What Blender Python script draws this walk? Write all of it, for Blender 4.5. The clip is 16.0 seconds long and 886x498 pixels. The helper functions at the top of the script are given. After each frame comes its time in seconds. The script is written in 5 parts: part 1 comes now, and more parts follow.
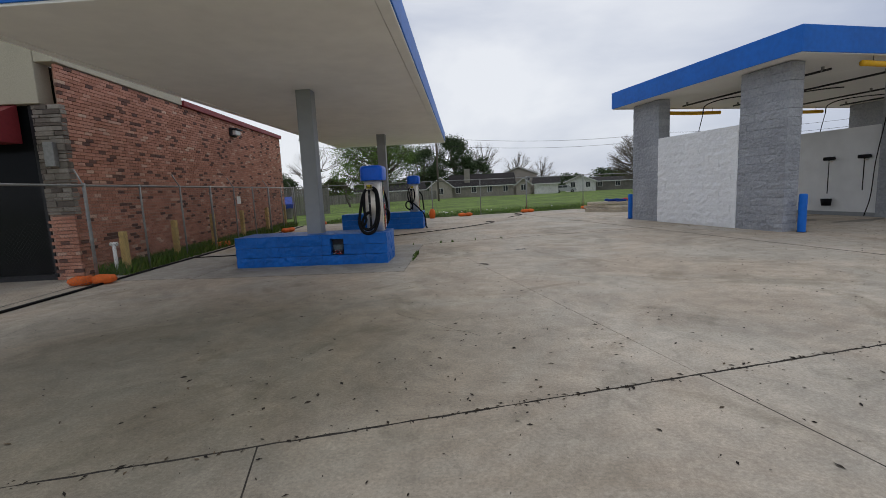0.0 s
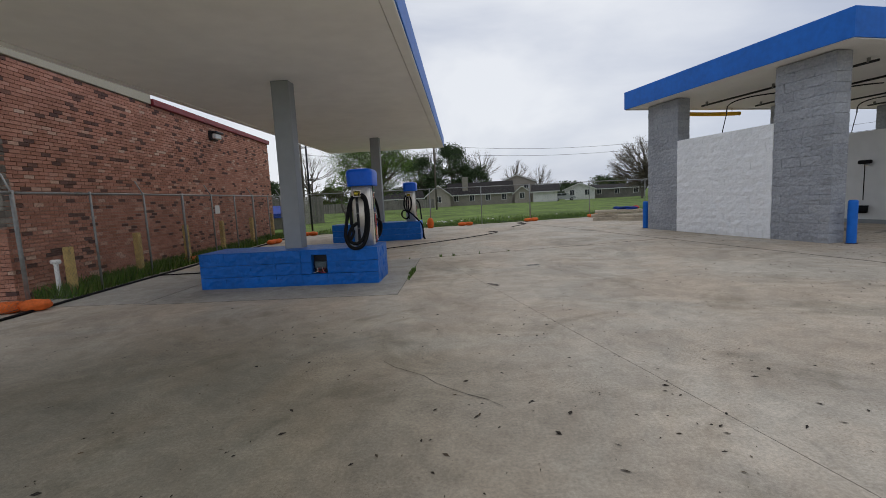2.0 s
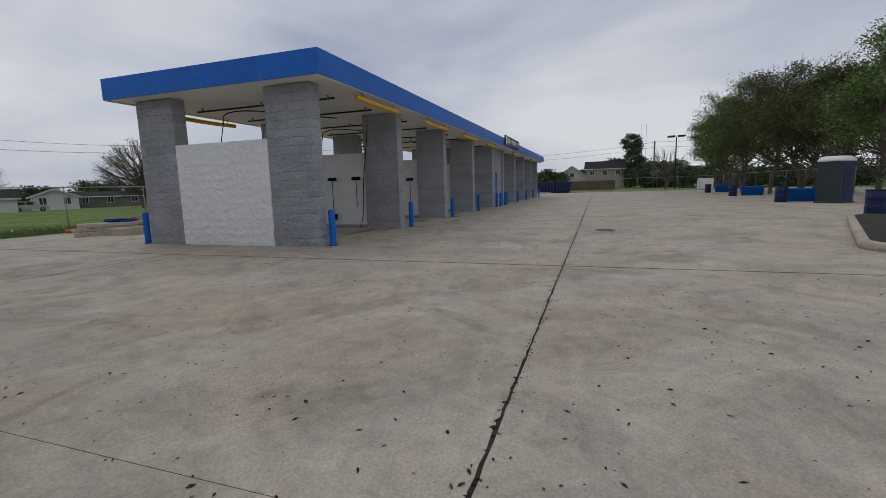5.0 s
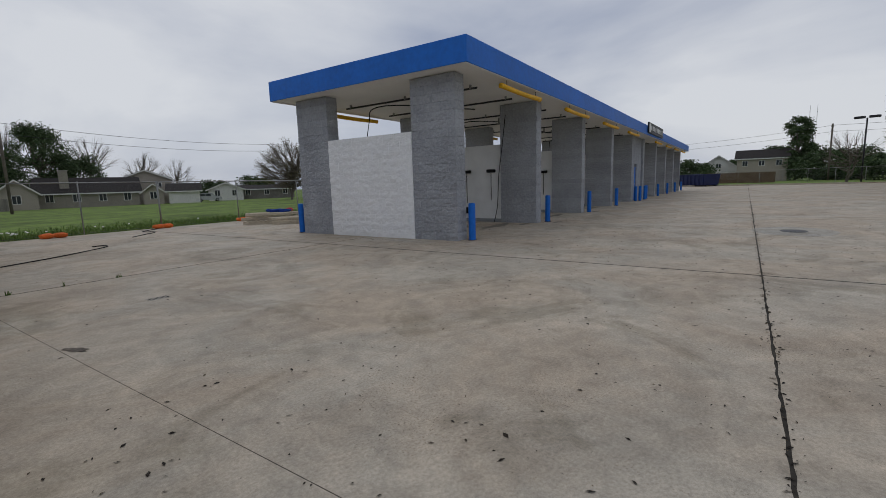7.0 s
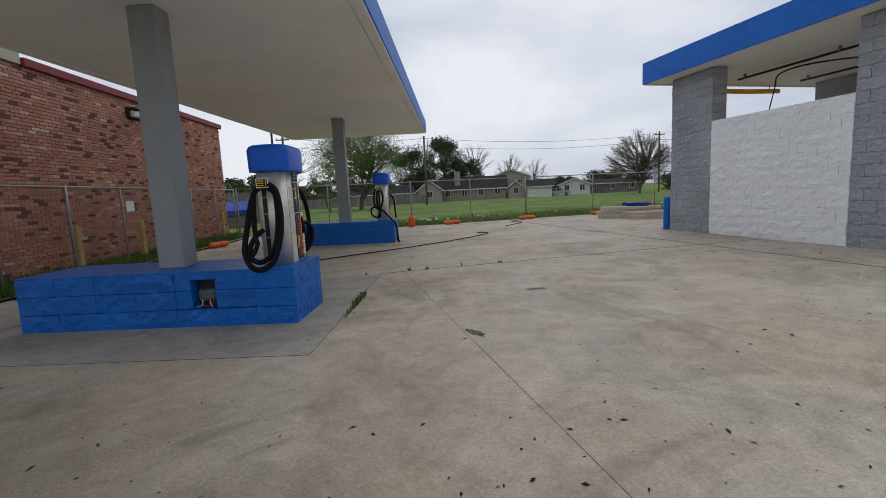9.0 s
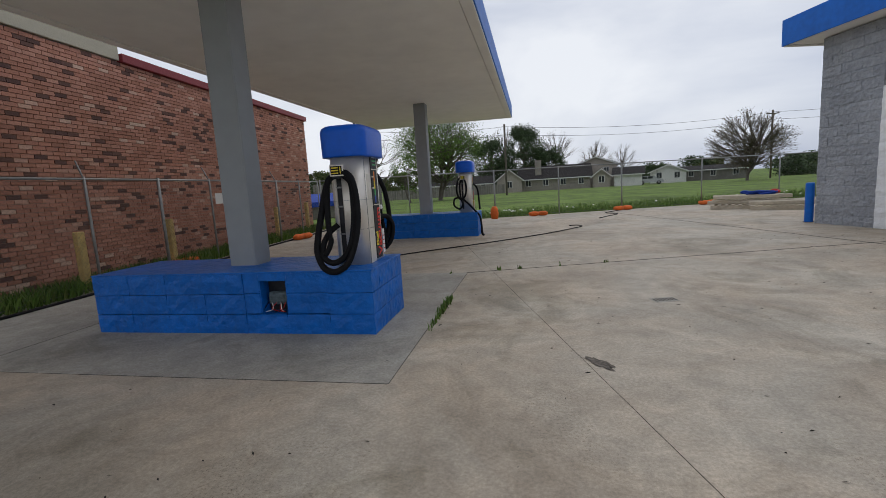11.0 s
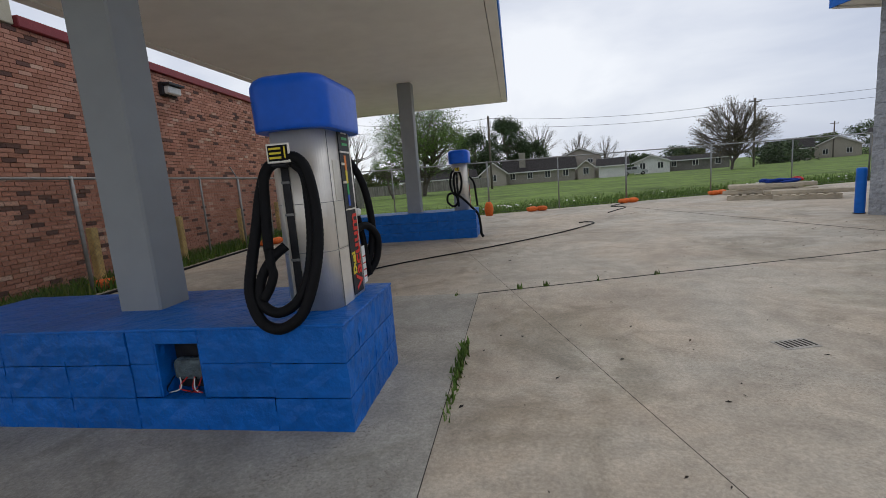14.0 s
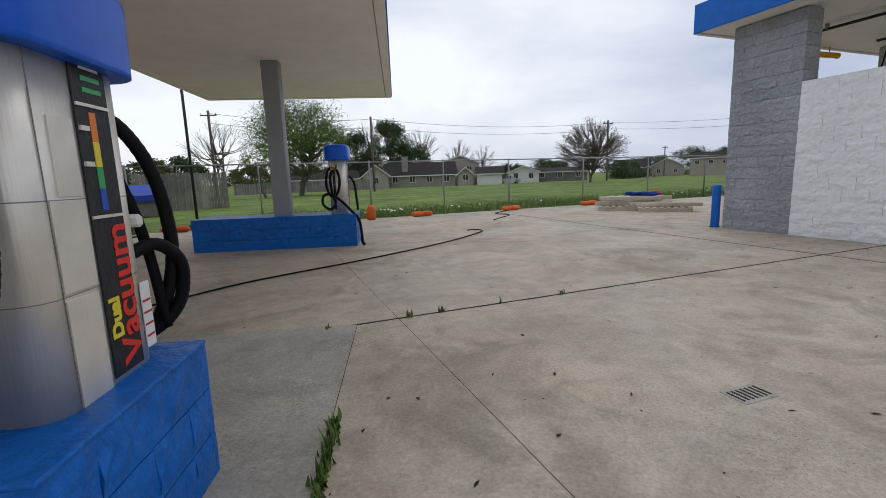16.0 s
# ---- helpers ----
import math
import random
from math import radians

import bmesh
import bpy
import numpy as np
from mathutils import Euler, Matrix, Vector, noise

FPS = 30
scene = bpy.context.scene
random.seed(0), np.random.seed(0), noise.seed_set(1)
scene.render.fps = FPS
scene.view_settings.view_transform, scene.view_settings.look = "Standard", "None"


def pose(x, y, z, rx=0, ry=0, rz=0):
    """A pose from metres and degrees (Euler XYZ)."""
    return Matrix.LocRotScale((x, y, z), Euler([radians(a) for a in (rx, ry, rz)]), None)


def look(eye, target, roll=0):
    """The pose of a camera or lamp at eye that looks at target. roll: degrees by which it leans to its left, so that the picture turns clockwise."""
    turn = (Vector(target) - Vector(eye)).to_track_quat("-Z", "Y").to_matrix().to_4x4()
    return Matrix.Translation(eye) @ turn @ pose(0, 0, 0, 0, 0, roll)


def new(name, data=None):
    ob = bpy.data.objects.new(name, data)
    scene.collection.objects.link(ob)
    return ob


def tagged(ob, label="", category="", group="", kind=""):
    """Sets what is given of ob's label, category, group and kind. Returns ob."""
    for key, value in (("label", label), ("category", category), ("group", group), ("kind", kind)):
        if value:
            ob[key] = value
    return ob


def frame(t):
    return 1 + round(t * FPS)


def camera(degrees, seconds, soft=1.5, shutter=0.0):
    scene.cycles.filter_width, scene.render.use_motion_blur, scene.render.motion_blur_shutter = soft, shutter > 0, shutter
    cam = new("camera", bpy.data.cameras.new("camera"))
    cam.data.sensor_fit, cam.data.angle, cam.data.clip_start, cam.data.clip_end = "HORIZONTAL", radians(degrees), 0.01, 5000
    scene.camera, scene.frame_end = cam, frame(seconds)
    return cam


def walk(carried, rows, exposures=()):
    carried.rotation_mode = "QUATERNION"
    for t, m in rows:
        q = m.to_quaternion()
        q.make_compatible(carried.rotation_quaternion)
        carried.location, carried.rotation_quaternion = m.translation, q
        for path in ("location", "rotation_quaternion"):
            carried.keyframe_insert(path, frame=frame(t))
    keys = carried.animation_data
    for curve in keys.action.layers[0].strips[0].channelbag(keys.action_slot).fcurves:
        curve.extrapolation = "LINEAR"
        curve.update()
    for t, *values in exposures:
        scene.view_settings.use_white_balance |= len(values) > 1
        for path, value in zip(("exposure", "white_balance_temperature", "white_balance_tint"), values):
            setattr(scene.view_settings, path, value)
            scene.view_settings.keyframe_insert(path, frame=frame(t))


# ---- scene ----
cam = camera(89.6, 16.0, soft=0.85)
PATH = [
    (0, (0.224, 0.201, 1.41), (0.125, 2.181, 1.142), -2.7),
    (0.5, (0.25, 0.478, 1.387), (0.16, 2.458, 1.119), -2.8),
    (1, (0.233, 0.797, 1.398), (0.141, 2.777, 1.135), -2.9),
    (1.5, (0.098, 1.205, 1.415), (0.01, 3.188, 1.168), -3.1),
    (2, (0.115, 1.527, 1.381), (0.027, 3.512, 1.15), -2.9),
    (2.5, (0.097, 1.848, 1.386), (0.247, 3.831, 1.175), -2.2),
    (3, (0.012, 2.024, 1.417), (0.832, 3.835, 1.198), -2.5),
    (3.5, (0.088, 2.045, 1.434), (1.408, 3.525, 1.18), -1.4),
    (4, (0.285, 2.178, 1.4), (1.819, 3.436, 1.141), -1.8),
    (4.2, (0.357, 2.202, 1.392), (1.926, 3.416, 1.133), -1.9),
    (6.3, (0.727, 2.963, 1.362), (2.373, 4.063, 1.077), -1.4),
    (6.5, (0.713, 3.016, 1.373), (2.233, 4.283, 1.083), -1.9),
    (7, (0.626, 3.254, 1.375), (1.903, 4.766, 1.087), -1.7),
    (7.5, (0.605, 3.476, 1.352), (1.544, 5.219, 1.073), -2.5),
    (8, (0.684, 3.8, 1.355), (1.076, 5.745, 1.097), -3.5),
    (8.5, (0.606, 3.986, 1.335), (0.67, 5.97, 1.085), -2.6),
    (9, (0.427, 4.255, 1.329), (0.367, 6.238, 1.075), -2.8),
    (9.5, (0.357, 4.459, 1.303), (0.161, 6.431, 1.037), -3.0),
    (12, (-0.083, 5.696, 1.316), (-0.504, 7.632, 1.039), -3.6),
    (12.5, (-0.195, 5.963, 1.317), (-0.489, 7.923, 1.047), -4.9),
    (13, (-0.243, 6.214, 1.293), (-0.548, 8.172, 1.019), -5.1),
    (13.5, (-0.291, 6.493, 1.286), (-0.61, 8.446, 0.997), -4.6),
    (14, (-0.394, 6.786, 1.304), (-0.727, 8.734, 1.0), -4.6),
    (14.5, (-0.414, 7.091, 1.289), (-0.738, 9.04, 0.979), -3.6),
    (15, (-0.416, 7.347, 1.293), (-0.667, 9.307, 0.982), -2.9),
    (15.5, (-0.486, 7.645, 1.288), (-0.447, 9.621, 0.979), -2.0),
    (16, (-0.461, 7.887, 1.265), (-0.27, 9.851, 0.944), -1.9),
]
EXPOSURES = [(0, 0.06), (2, 0.06), (3.5, -0.27), (7, -0.27), (8, -0.2), (8.6, 0.06), (12.5, 0.14), (15, 0.27), (16, 0.3)]
walk(cam, [(t, look(eye, target, roll)) for t, eye, target, roll in PATH], EXPOSURES)

# ---------------- world, sun, exposure ----------------
world = bpy.data.worlds.new("overcast_sky")
scene.world = world
world.use_nodes = True
wn, wl = world.node_tree.nodes, world.node_tree.links
wn.clear()
w_out = wn.new("ShaderNodeOutputWorld")
w_bg = wn.new("ShaderNodeBackground")
w_sky = wn.new("ShaderNodeTexSky")
w_sky.sky_type, w_sky.sun_disc = "NISHITA", False
SUN_EL, SUN_AZ = radians(58), radians(20)
w_sky.sun_elevation, w_sky.sun_rotation = SUN_EL, SUN_AZ
w_co = wn.new("ShaderNodeTexCoord")
w_map = wn.new("ShaderNodeMapping")
w_map.inputs["Scale"].default_value = (0.9, 0.9, 2.4)
w_map.inputs["Location"].default_value = (0.35, 0.1, 0.2)
w_no = wn.new("ShaderNodeTexNoise")
w_no.inputs["Scale"].default_value, w_no.inputs["Detail"].default_value, w_no.inputs["Roughness"].default_value = 1.5, 7, 0.5
w_no.inputs["Distortion"].default_value = 0.4
w_rp = wn.new("ShaderNodeValToRGB")
w_rp.color_ramp.elements[0].position, w_rp.color_ramp.elements[0].color = 0.35, (4.9, 5.55, 7.2, 1)
w_rp.color_ramp.elements[1].position, w_rp.color_ramp.elements[1].color = 0.65, (10.0, 10.3, 10.9, 1)
w_mx = wn.new("ShaderNodeMixRGB")
w_mx.inputs[0].default_value = 0.93
wl.new(w_co.outputs["Generated"], w_map.inputs[0])
wl.new(w_map.outputs[0], w_no.inputs["Vector"])
wl.new(w_no.outputs["Fac"], w_rp.inputs[0])
wl.new(w_sky.outputs[0], w_mx.inputs[1])
wl.new(w_rp.outputs[0], w_mx.inputs[2])
wl.new(w_mx.outputs[0], w_bg.inputs[0])
w_bg.inputs[1].default_value = 0.08
wl.new(w_bg.outputs[0], w_out.inputs[0])

sun_data = bpy.data.lights.new("sun", "SUN")
sun_data.energy, sun_data.angle, sun_data.color = 0.5, radians(40), (1.0, 0.97, 0.92)
sun = new("sun", sun_data)
sun.matrix_world = look((0, 0, 30), (-8 * math.sin(SUN_AZ), -8 * math.cos(SUN_AZ), 30 - 8 * math.tan(SUN_EL)))


# ---------------- materials ----------------
def material(name, col, rough=0.8, metal=0.0, var=0.25, grain=20.0, big=1.2, bump=0.15, bump_scale=60.0, random_by="", ramp=None, spec=0.3, relief=0.02, squash=1.0):
    """A surface with two scales of variation and fine relief, in object metres."""
    m = bpy.data.materials.new(name)
    m.use_nodes = True
    n, l = m.node_tree.nodes, m.node_tree.links
    b = n["Principled BSDF"]
    b.inputs["Roughness"].default_value, b.inputs["Metallic"].default_value = rough, metal
    b.inputs["Specular IOR Level"].default_value = spec
    geo = n.new("ShaderNodeNewGeometry")

    def noise_node(scale, detail=5):
        t = n.new("ShaderNodeTexNoise")
        t.inputs["Scale"].default_value, t.inputs["Detail"].default_value = scale, detail
        l.new(geo.outputs["Position"], t.inputs["Vector"])
        return t

    a, c = noise_node(big), noise_node(grain)
    add = n.new("ShaderNodeMath")
    add.operation = "ADD"
    l.new(a.outputs["Fac"], add.inputs[0]), l.new(c.outputs["Fac"], add.inputs[1])
    mr = n.new("ShaderNodeMapRange")
    mr.inputs[1].default_value, mr.inputs[2].default_value = 0.65, 1.35
    mr.inputs[3].default_value, mr.inputs[4].default_value = 1 - var, 1 + var
    l.new(add.outputs[0], mr.inputs[0])
    base = n.new("ShaderNodeMixRGB")
    base.blend_type = "MULTIPLY"
    base.inputs[0].default_value = 1
    base.inputs[1].default_value = (*col, 1)
    if ramp:
        r = n.new("ShaderNodeValToRGB")
        while len(r.color_ramp.elements) < len(ramp):
            r.color_ramp.elements.new(0.5)
        for e, (p, cc) in zip(r.color_ramp.elements, ramp):
            e.position, e.color = p, (*cc, 1)
        if random_by == "object":
            oi = n.new("ShaderNodeObjectInfo")
            l.new(oi.outputs["Random"], r.inputs[0])
        else:
            l.new(geo.outputs["Random Per Island"], r.inputs[0])
        l.new(r.outputs[0], base.inputs[1])
    comb = n.new("ShaderNodeCombineXYZ")
    for i in range(3):
        l.new(mr.outputs[0], comb.inputs[i])
    l.new(comb.outputs[0], base.inputs[2])
    l.new(base.outputs[0], b.inputs["Base Color"])
    if bump:
        bn = noise_node(bump_scale, 6)
        if squash != 1.0:
            mp = n.new("ShaderNodeMapping")
            mp.inputs["Scale"].default_value = (1, 1, squash)
            l.new(geo.outputs["Position"], mp.inputs[0])
            l.new(mp.outputs[0], bn.inputs["Vector"])
        bp = n.new("ShaderNodeBump")
        bp.inputs["Strength"].default_value, bp.inputs["Distance"].default_value = bump, relief
        l.new(bn.outputs["Fac"], bp.inputs["Height"])
        l.new(bp.outputs[0], b.inputs["Normal"])
    m["base"] = b.name
    return m


def concrete_material(name, light, brown, stain_lo, stain_hi, stain_dark):
    """Worn slab concrete: fine grit, broad brown and grey clouds, dark oil stains, small pits."""
    m = bpy.data.materials.new(name)
    m.use_nodes = True
    n, l = m.node_tree.nodes, m.node_tree.links
    b = n["Principled BSDF"]
    b.inputs["Roughness"].default_value, b.inputs["Specular IOR Level"].default_value = 0.72, 0.35
    geo = n.new("ShaderNodeNewGeometry")

    def tex(scale, detail, dist=0.0):
        t = n.new("ShaderNodeTexNoise")
        t.inputs["Scale"].default_value, t.inputs["Detail"].default_value, t.inputs["Distortion"].default_value = scale, detail, dist
        t.inputs["Roughness"].default_value = 0.68
        l.new(geo.outputs["Position"], t.inputs["Vector"])
        return t

    def ramp(src, p0, p1, c0=(0, 0, 0), c1=(1, 1, 1)):
        r = n.new("ShaderNodeValToRGB")
        r.color_ramp.elements[0].position, r.color_ramp.elements[0].color = p0, (*c0, 1)
        r.color_ramp.elements[1].position, r.color_ramp.elements[1].color = p1, (*c1, 1)
        l.new(src.outputs["Fac"], r.inputs[0])
        return r

    def mix(kind, fac, x, y):
        mx = n.new("ShaderNodeMixRGB")
        mx.blend_type = kind
        if isinstance(fac, float):
            mx.inputs[0].default_value = fac
        else:
            l.new(fac.outputs[0], mx.inputs[0])
        for i, v in ((1, x), (2, y)):
            if isinstance(v, tuple):
                mx.inputs[i].default_value = (*v, 1)
            else:
                l.new(v.outputs[0], mx.inputs[i])
        return mx

    c = mix("MIX", ramp(tex(0.42, 11, 0.6), 0.4, 0.6), light, brown)
    c = mix("MULTIPLY", 1.0, c, ramp(tex(0.8, 13, 0.9), 0.36, 0.64, (0.8,) * 3, (1.12,) * 3))
    c = mix("MULTIPLY", 1.0, c, ramp(tex(4.5, 11, 0.8), 0.34, 0.66, (0.84,) * 3, (1.12,) * 3))
    c = mix("MULTIPLY", 1.0, c, ramp(tex(48, 5), 0.32, 0.68, (0.78,) * 3, (1.18,) * 3))
    c = mix("MULTIPLY", 1.0, c, ramp(tex(190, 3), 0.32, 0.68, (0.86,) * 3, (1.12,) * 3))
    c = mix("MULTIPLY", 1.0, c, ramp(tex(0.55, 13, 1.3), stain_lo, stain_hi, (stain_dark, stain_dark, stain_dark * 0.96), (1, 1, 1)))
    # worn patches where the grit of the aggregate is bare
    worn = mix("MULTIPLY", 1.0, ramp(tex(0.6, 8, 0.6), 0.52, 0.62), ramp(tex(75, 3), 0.56, 0.64))
    c = mix("MIX", worn, c, mix("MULTIPLY", 1.0, c, (0.52, 0.47, 0.42)))
    c = mix("MULTIPLY", 1.0, c, ramp(tex(17, 6, 0.3), 0.25, 0.3, (0.55,) * 3, (1, 1, 1)))
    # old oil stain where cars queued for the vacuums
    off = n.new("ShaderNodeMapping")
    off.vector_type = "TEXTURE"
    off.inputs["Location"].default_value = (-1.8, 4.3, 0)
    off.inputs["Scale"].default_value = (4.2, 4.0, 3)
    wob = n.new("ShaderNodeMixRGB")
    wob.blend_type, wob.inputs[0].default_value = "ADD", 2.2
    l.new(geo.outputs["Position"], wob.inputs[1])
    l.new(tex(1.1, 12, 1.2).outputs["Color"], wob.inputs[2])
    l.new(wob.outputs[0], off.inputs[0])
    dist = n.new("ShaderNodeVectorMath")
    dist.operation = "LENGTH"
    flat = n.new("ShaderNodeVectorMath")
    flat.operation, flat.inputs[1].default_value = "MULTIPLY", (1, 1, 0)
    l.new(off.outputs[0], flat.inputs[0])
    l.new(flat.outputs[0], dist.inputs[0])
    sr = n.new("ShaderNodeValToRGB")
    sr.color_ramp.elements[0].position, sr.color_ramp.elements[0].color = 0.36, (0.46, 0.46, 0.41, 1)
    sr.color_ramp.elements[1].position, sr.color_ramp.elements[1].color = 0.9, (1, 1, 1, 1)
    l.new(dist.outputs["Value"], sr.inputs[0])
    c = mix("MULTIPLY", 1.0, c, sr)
    l.new(c.outputs[0], b.inputs["Base Color"])
    bp = n.new("ShaderNodeBump")
    bp.inputs["Strength"].default_value, bp.inputs["Distance"].default_value = 0.25, 0.01
    l.new(tex(38, 8).outputs["Fac"], bp.inputs["Height"])
    l.new(bp.outputs[0], b.inputs["Normal"])
    return m


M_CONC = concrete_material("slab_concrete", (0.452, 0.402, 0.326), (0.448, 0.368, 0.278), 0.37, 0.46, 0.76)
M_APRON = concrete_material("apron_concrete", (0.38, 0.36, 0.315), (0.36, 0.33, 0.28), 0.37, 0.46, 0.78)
M_DIRT = material("joint_dirt", (0.035, 0.03, 0.024), 0.95, var=0.5)
M_BLUE = material("blue_paint", (0.005, 0.13, 0.53), 0.5, var=0.16, grain=9, big=1.0, bump=0.06)
M_BLUEBLOCK = material("blue_block_paint", (0.002, 0.118, 0.46), 0.42, var=0.22, grain=14, big=2, bump=0.7, bump_scale=9, relief=0.05)
M_CAPBLUE = material("blue_moulded_plastic", (0.004, 0.105, 0.6), 0.38, var=0.1, bump=0.05, bump_scale=200)
M_GREY = material("grey_column_paint", (0.275, 0.29, 0.3), 0.5, var=0.07, grain=6, bump=0.03)
M_GREYBLOCK = material("grey_split_block", (0.3, 0.31, 0.32), 0.85, var=0.2, grain=17, bump=1.0, bump_scale=9, relief=0.06, squash=1.4, random_by="object",
                       ramp=[(0, (0.315, 0.33, 0.352)), (0.5, (0.335, 0.35, 0.373)), (1, (0.365, 0.38, 0.403))])
M_WHITEBLOCK = material("white_split_block", (0.85, 0.86, 0.86), 0.75, var=0.06, grain=16, bump=0.9, bump_scale=6, relief=0.06, squash=1.3)
M_SOFFIT = material("soffit_paint", (0.91, 0.89, 0.84), 0.75, var=0.06, grain=3, big=0.5, bump=0.02)
M_TRIMWHITE = material("white_trim", (0.78, 0.77, 0.74), 0.6, var=0.05, bump=0.02)
M_BAYWALL = material("bay_panel", (0.73, 0.74, 0.74), 0.55, var=0.07, grain=3, bump=0.05)
M_STEEL = material("brushed_steel", (0.76, 0.71, 0.63), 0.38, 0.5, var=0.14, grain=8, bump=0.35, bump_scale=120, relief=0.004, squash=0.03)
M_BLACK = material("black_rubber", (0.006, 0.006, 0.007), 0.6, var=0.3, bump=0.1, spec=0.15)
M_DARK = material("dark_metal", (0.03, 0.03, 0.033), 0.5, 0.4, var=0.3)
M_YELLOW = material("yellow_plastic", (0.75, 0.42, 0.02), 0.5, var=0.15, bump=0.05)
M_YPOST = material("worn_yellow_post", (0.55, 0.40, 0.16), 0.8, var=0.35, grain=12, bump=0.4)
M_GALV = material("galvanised_steel", (0.28, 0.28, 0.27), 0.5, 0.6, var=0.25)
M_WIRE = material("fence_wire", (0.13, 0.13, 0.125), 0.55, 0.5, var=0.2, bump=0)
M_ORANGE = material("orange_sandbag", (0.72, 0.15, 0.03), 0.75, var=0.3, grain=25, bump=0.5)
BRICK_RAMP = [(0, (0.11, 0.06, 0.05)), (0.09, (0.16, 0.085, 0.065)), (0.1, (0.36, 0.165, 0.11)), (0.5, (0.44, 0.205, 0.14)), (0.92, (0.5, 0.255, 0.18)), (1, (0.58, 0.4, 0.3))]
M_BRICK = material("red_brick", (0.3, 0.12, 0.08), 0.9, var=0.2, grain=40, bump=0.4, random_by="island", ramp=BRICK_RAMP)
M_BRICKOB = material("red_brick_single", (0.3, 0.12, 0.08), 0.9, var=0.2, grain=40, bump=0.4, random_by="object", ramp=BRICK_RAMP)
M_MORTAR = material("mortar", (0.42, 0.29, 0.23), 0.95, var=0.2)
M_STONE = material("ledge_stone", (0.3, 0.27, 0.23), 0.9, var=0.25, bump=0.7, random_by="object",
                   ramp=[(0, (0.11, 0.09, 0.075)), (0.5, (0.21, 0.185, 0.155)), (1, (0.3, 0.27, 0.23))])
M_STUCCO = material("beige_stucco", (0.46, 0.42, 0.32), 0.9, var=0.08, grain=30, bump=0.3)
M_REDMETAL = material("red_metal_trim", (0.22, 0.03, 0.035), 0.5, var=0.15)
M_DGLASS = material("dark_shop_glass", (0.008, 0.009, 0.01), 0.12, var=0.1, bump=0, spec=0.08)
M_GRASS = material("grass_ground", (0.118, 0.178, 0.03), 0.95, var=0.6, grain=1.4, big=0.22, bump=0.8, bump_scale=12)
M_BLADE = material("grass_blades", (0.09, 0.16, 0.03), 0.8, var=0.35, bump=0, random_by="island", ramp=[(0, (0.06, 0.12, 0.02)), (0.7, (0.12, 0.2, 0.035)), (1, (0.2, 0.22, 0.07))])
M_BARK = material("bark", (0.13, 0.11, 0.09), 0.95, var=0.35, grain=14, bump=0.8)
M_LEAFA = material("leaf_fresh", (0.07, 0.12, 0.025), 0.7, var=0.3, bump=0, random_by="island", ramp=[(0, (0.06, 0.11, 0.02)), (0.5, (0.105, 0.18, 0.035)), (1, (0.17, 0.25, 0.06))])
M_LEAFB = material("leaf_dark", (0.03, 0.06, 0.02), 0.75, var=0.3, bump=0, random_by="island", ramp=[(0, (0.035, 0.06, 0.025)), (0.6, (0.06, 0.095, 0.038)), (1, (0.09, 0.125, 0.05))])
M_LEAFC = material("leaf_olive", (0.1, 0.1, 0.04), 0.75, var=0.3, bump=0, random_by="island", ramp=[(0, (0.05, 0.085, 0.025)), (0.6, (0.09, 0.12, 0.035)), (1, (0.15, 0.13, 0.05))])
M_BUD = material("brown_buds", (0.17, 0.14, 0.09), 0.9, var=0.3, bump=0)
M_ROOF = material("dark_shingles", (0.024, 0.021, 0.02), 0.95, var=0.3, grain=5, bump=0.4)
M_SIDING = material("tan_siding", (0.36, 0.32, 0.27), 0.85, var=0.1)
M_BRICKH = material("pale_brick_house", (0.27, 0.245, 0.205), 0.9, var=0.18, grain=8)
M_HWHITE = material("white_siding", (0.66, 0.65, 0.62), 0.8, var=0.08)
M_PANE = material("window_pane", (0.03, 0.035, 0.04), 0.1, var=0.1, bump=0, spec=0.5)
M_OLDWOOD = material("weathered_wood", (0.2, 0.185, 0.165), 0.9, var=0.3, grain=9, bump=0.5, random_by="object", ramp=[(0, (0.15, 0.14, 0.125)), (1, (0.26, 0.24, 0.21))])
M_NEWWOOD = material("pale_lumber", (0.55, 0.48, 0.37), 0.8, var=0.2, grain=9, bump=0.3)
M_NAVY = material("navy_steel", (0.012, 0.02, 0.075), 0.5, var=0.25)
M_POTTY = material("grey_green_plastic", (0.035, 0.05, 0.05), 0.5, var=0.12)
M_WRAP = material("crumpled_grey_wrap", (0.09, 0.12, 0.13), 0.45, var=0.45, grain=40, big=18, bump=1.0, bump_scale=30)
M_TARPBLUE = material("blue_strap", (0.01, 0.05, 0.32), 0.6, var=0.3)
M_RED = material("red_plastic", (0.5, 0.02, 0.02), 0.5, var=0.2)
M_LEAFLIT = material("dry_litter", (0.06, 0.045, 0.03), 0.9, var=0.4, bump=0, random_by="island", ramp=[(0, (0.012, 0.009, 0.007)), (0.75, (0.035, 0.026, 0.017)), (1, (0.12, 0.085, 0.05))])
M_SIGNRED = material("red_sign_ink", (0.7, 0.03, 0.02), 0.4, var=0.05, bump=0)
M_SIGNYEL = material("yellow_sign_ink", (0.75, 0.6, 0.04), 0.4, var=0.05, bump=0)
M_SIGNWHITE = material("white_sign_ink", (0.75, 0.75, 0.73), 0.4, var=0.05, bump=0)
M_SIGNORANGE = material("orange_sign_ink", (0.75, 0.2, 0.02), 0.4, var=0.05, bump=0)
M_SIGNGREEN = material("green_sign_ink", (0.04, 0.35, 0.1), 0.4, var=0.05, bump=0)
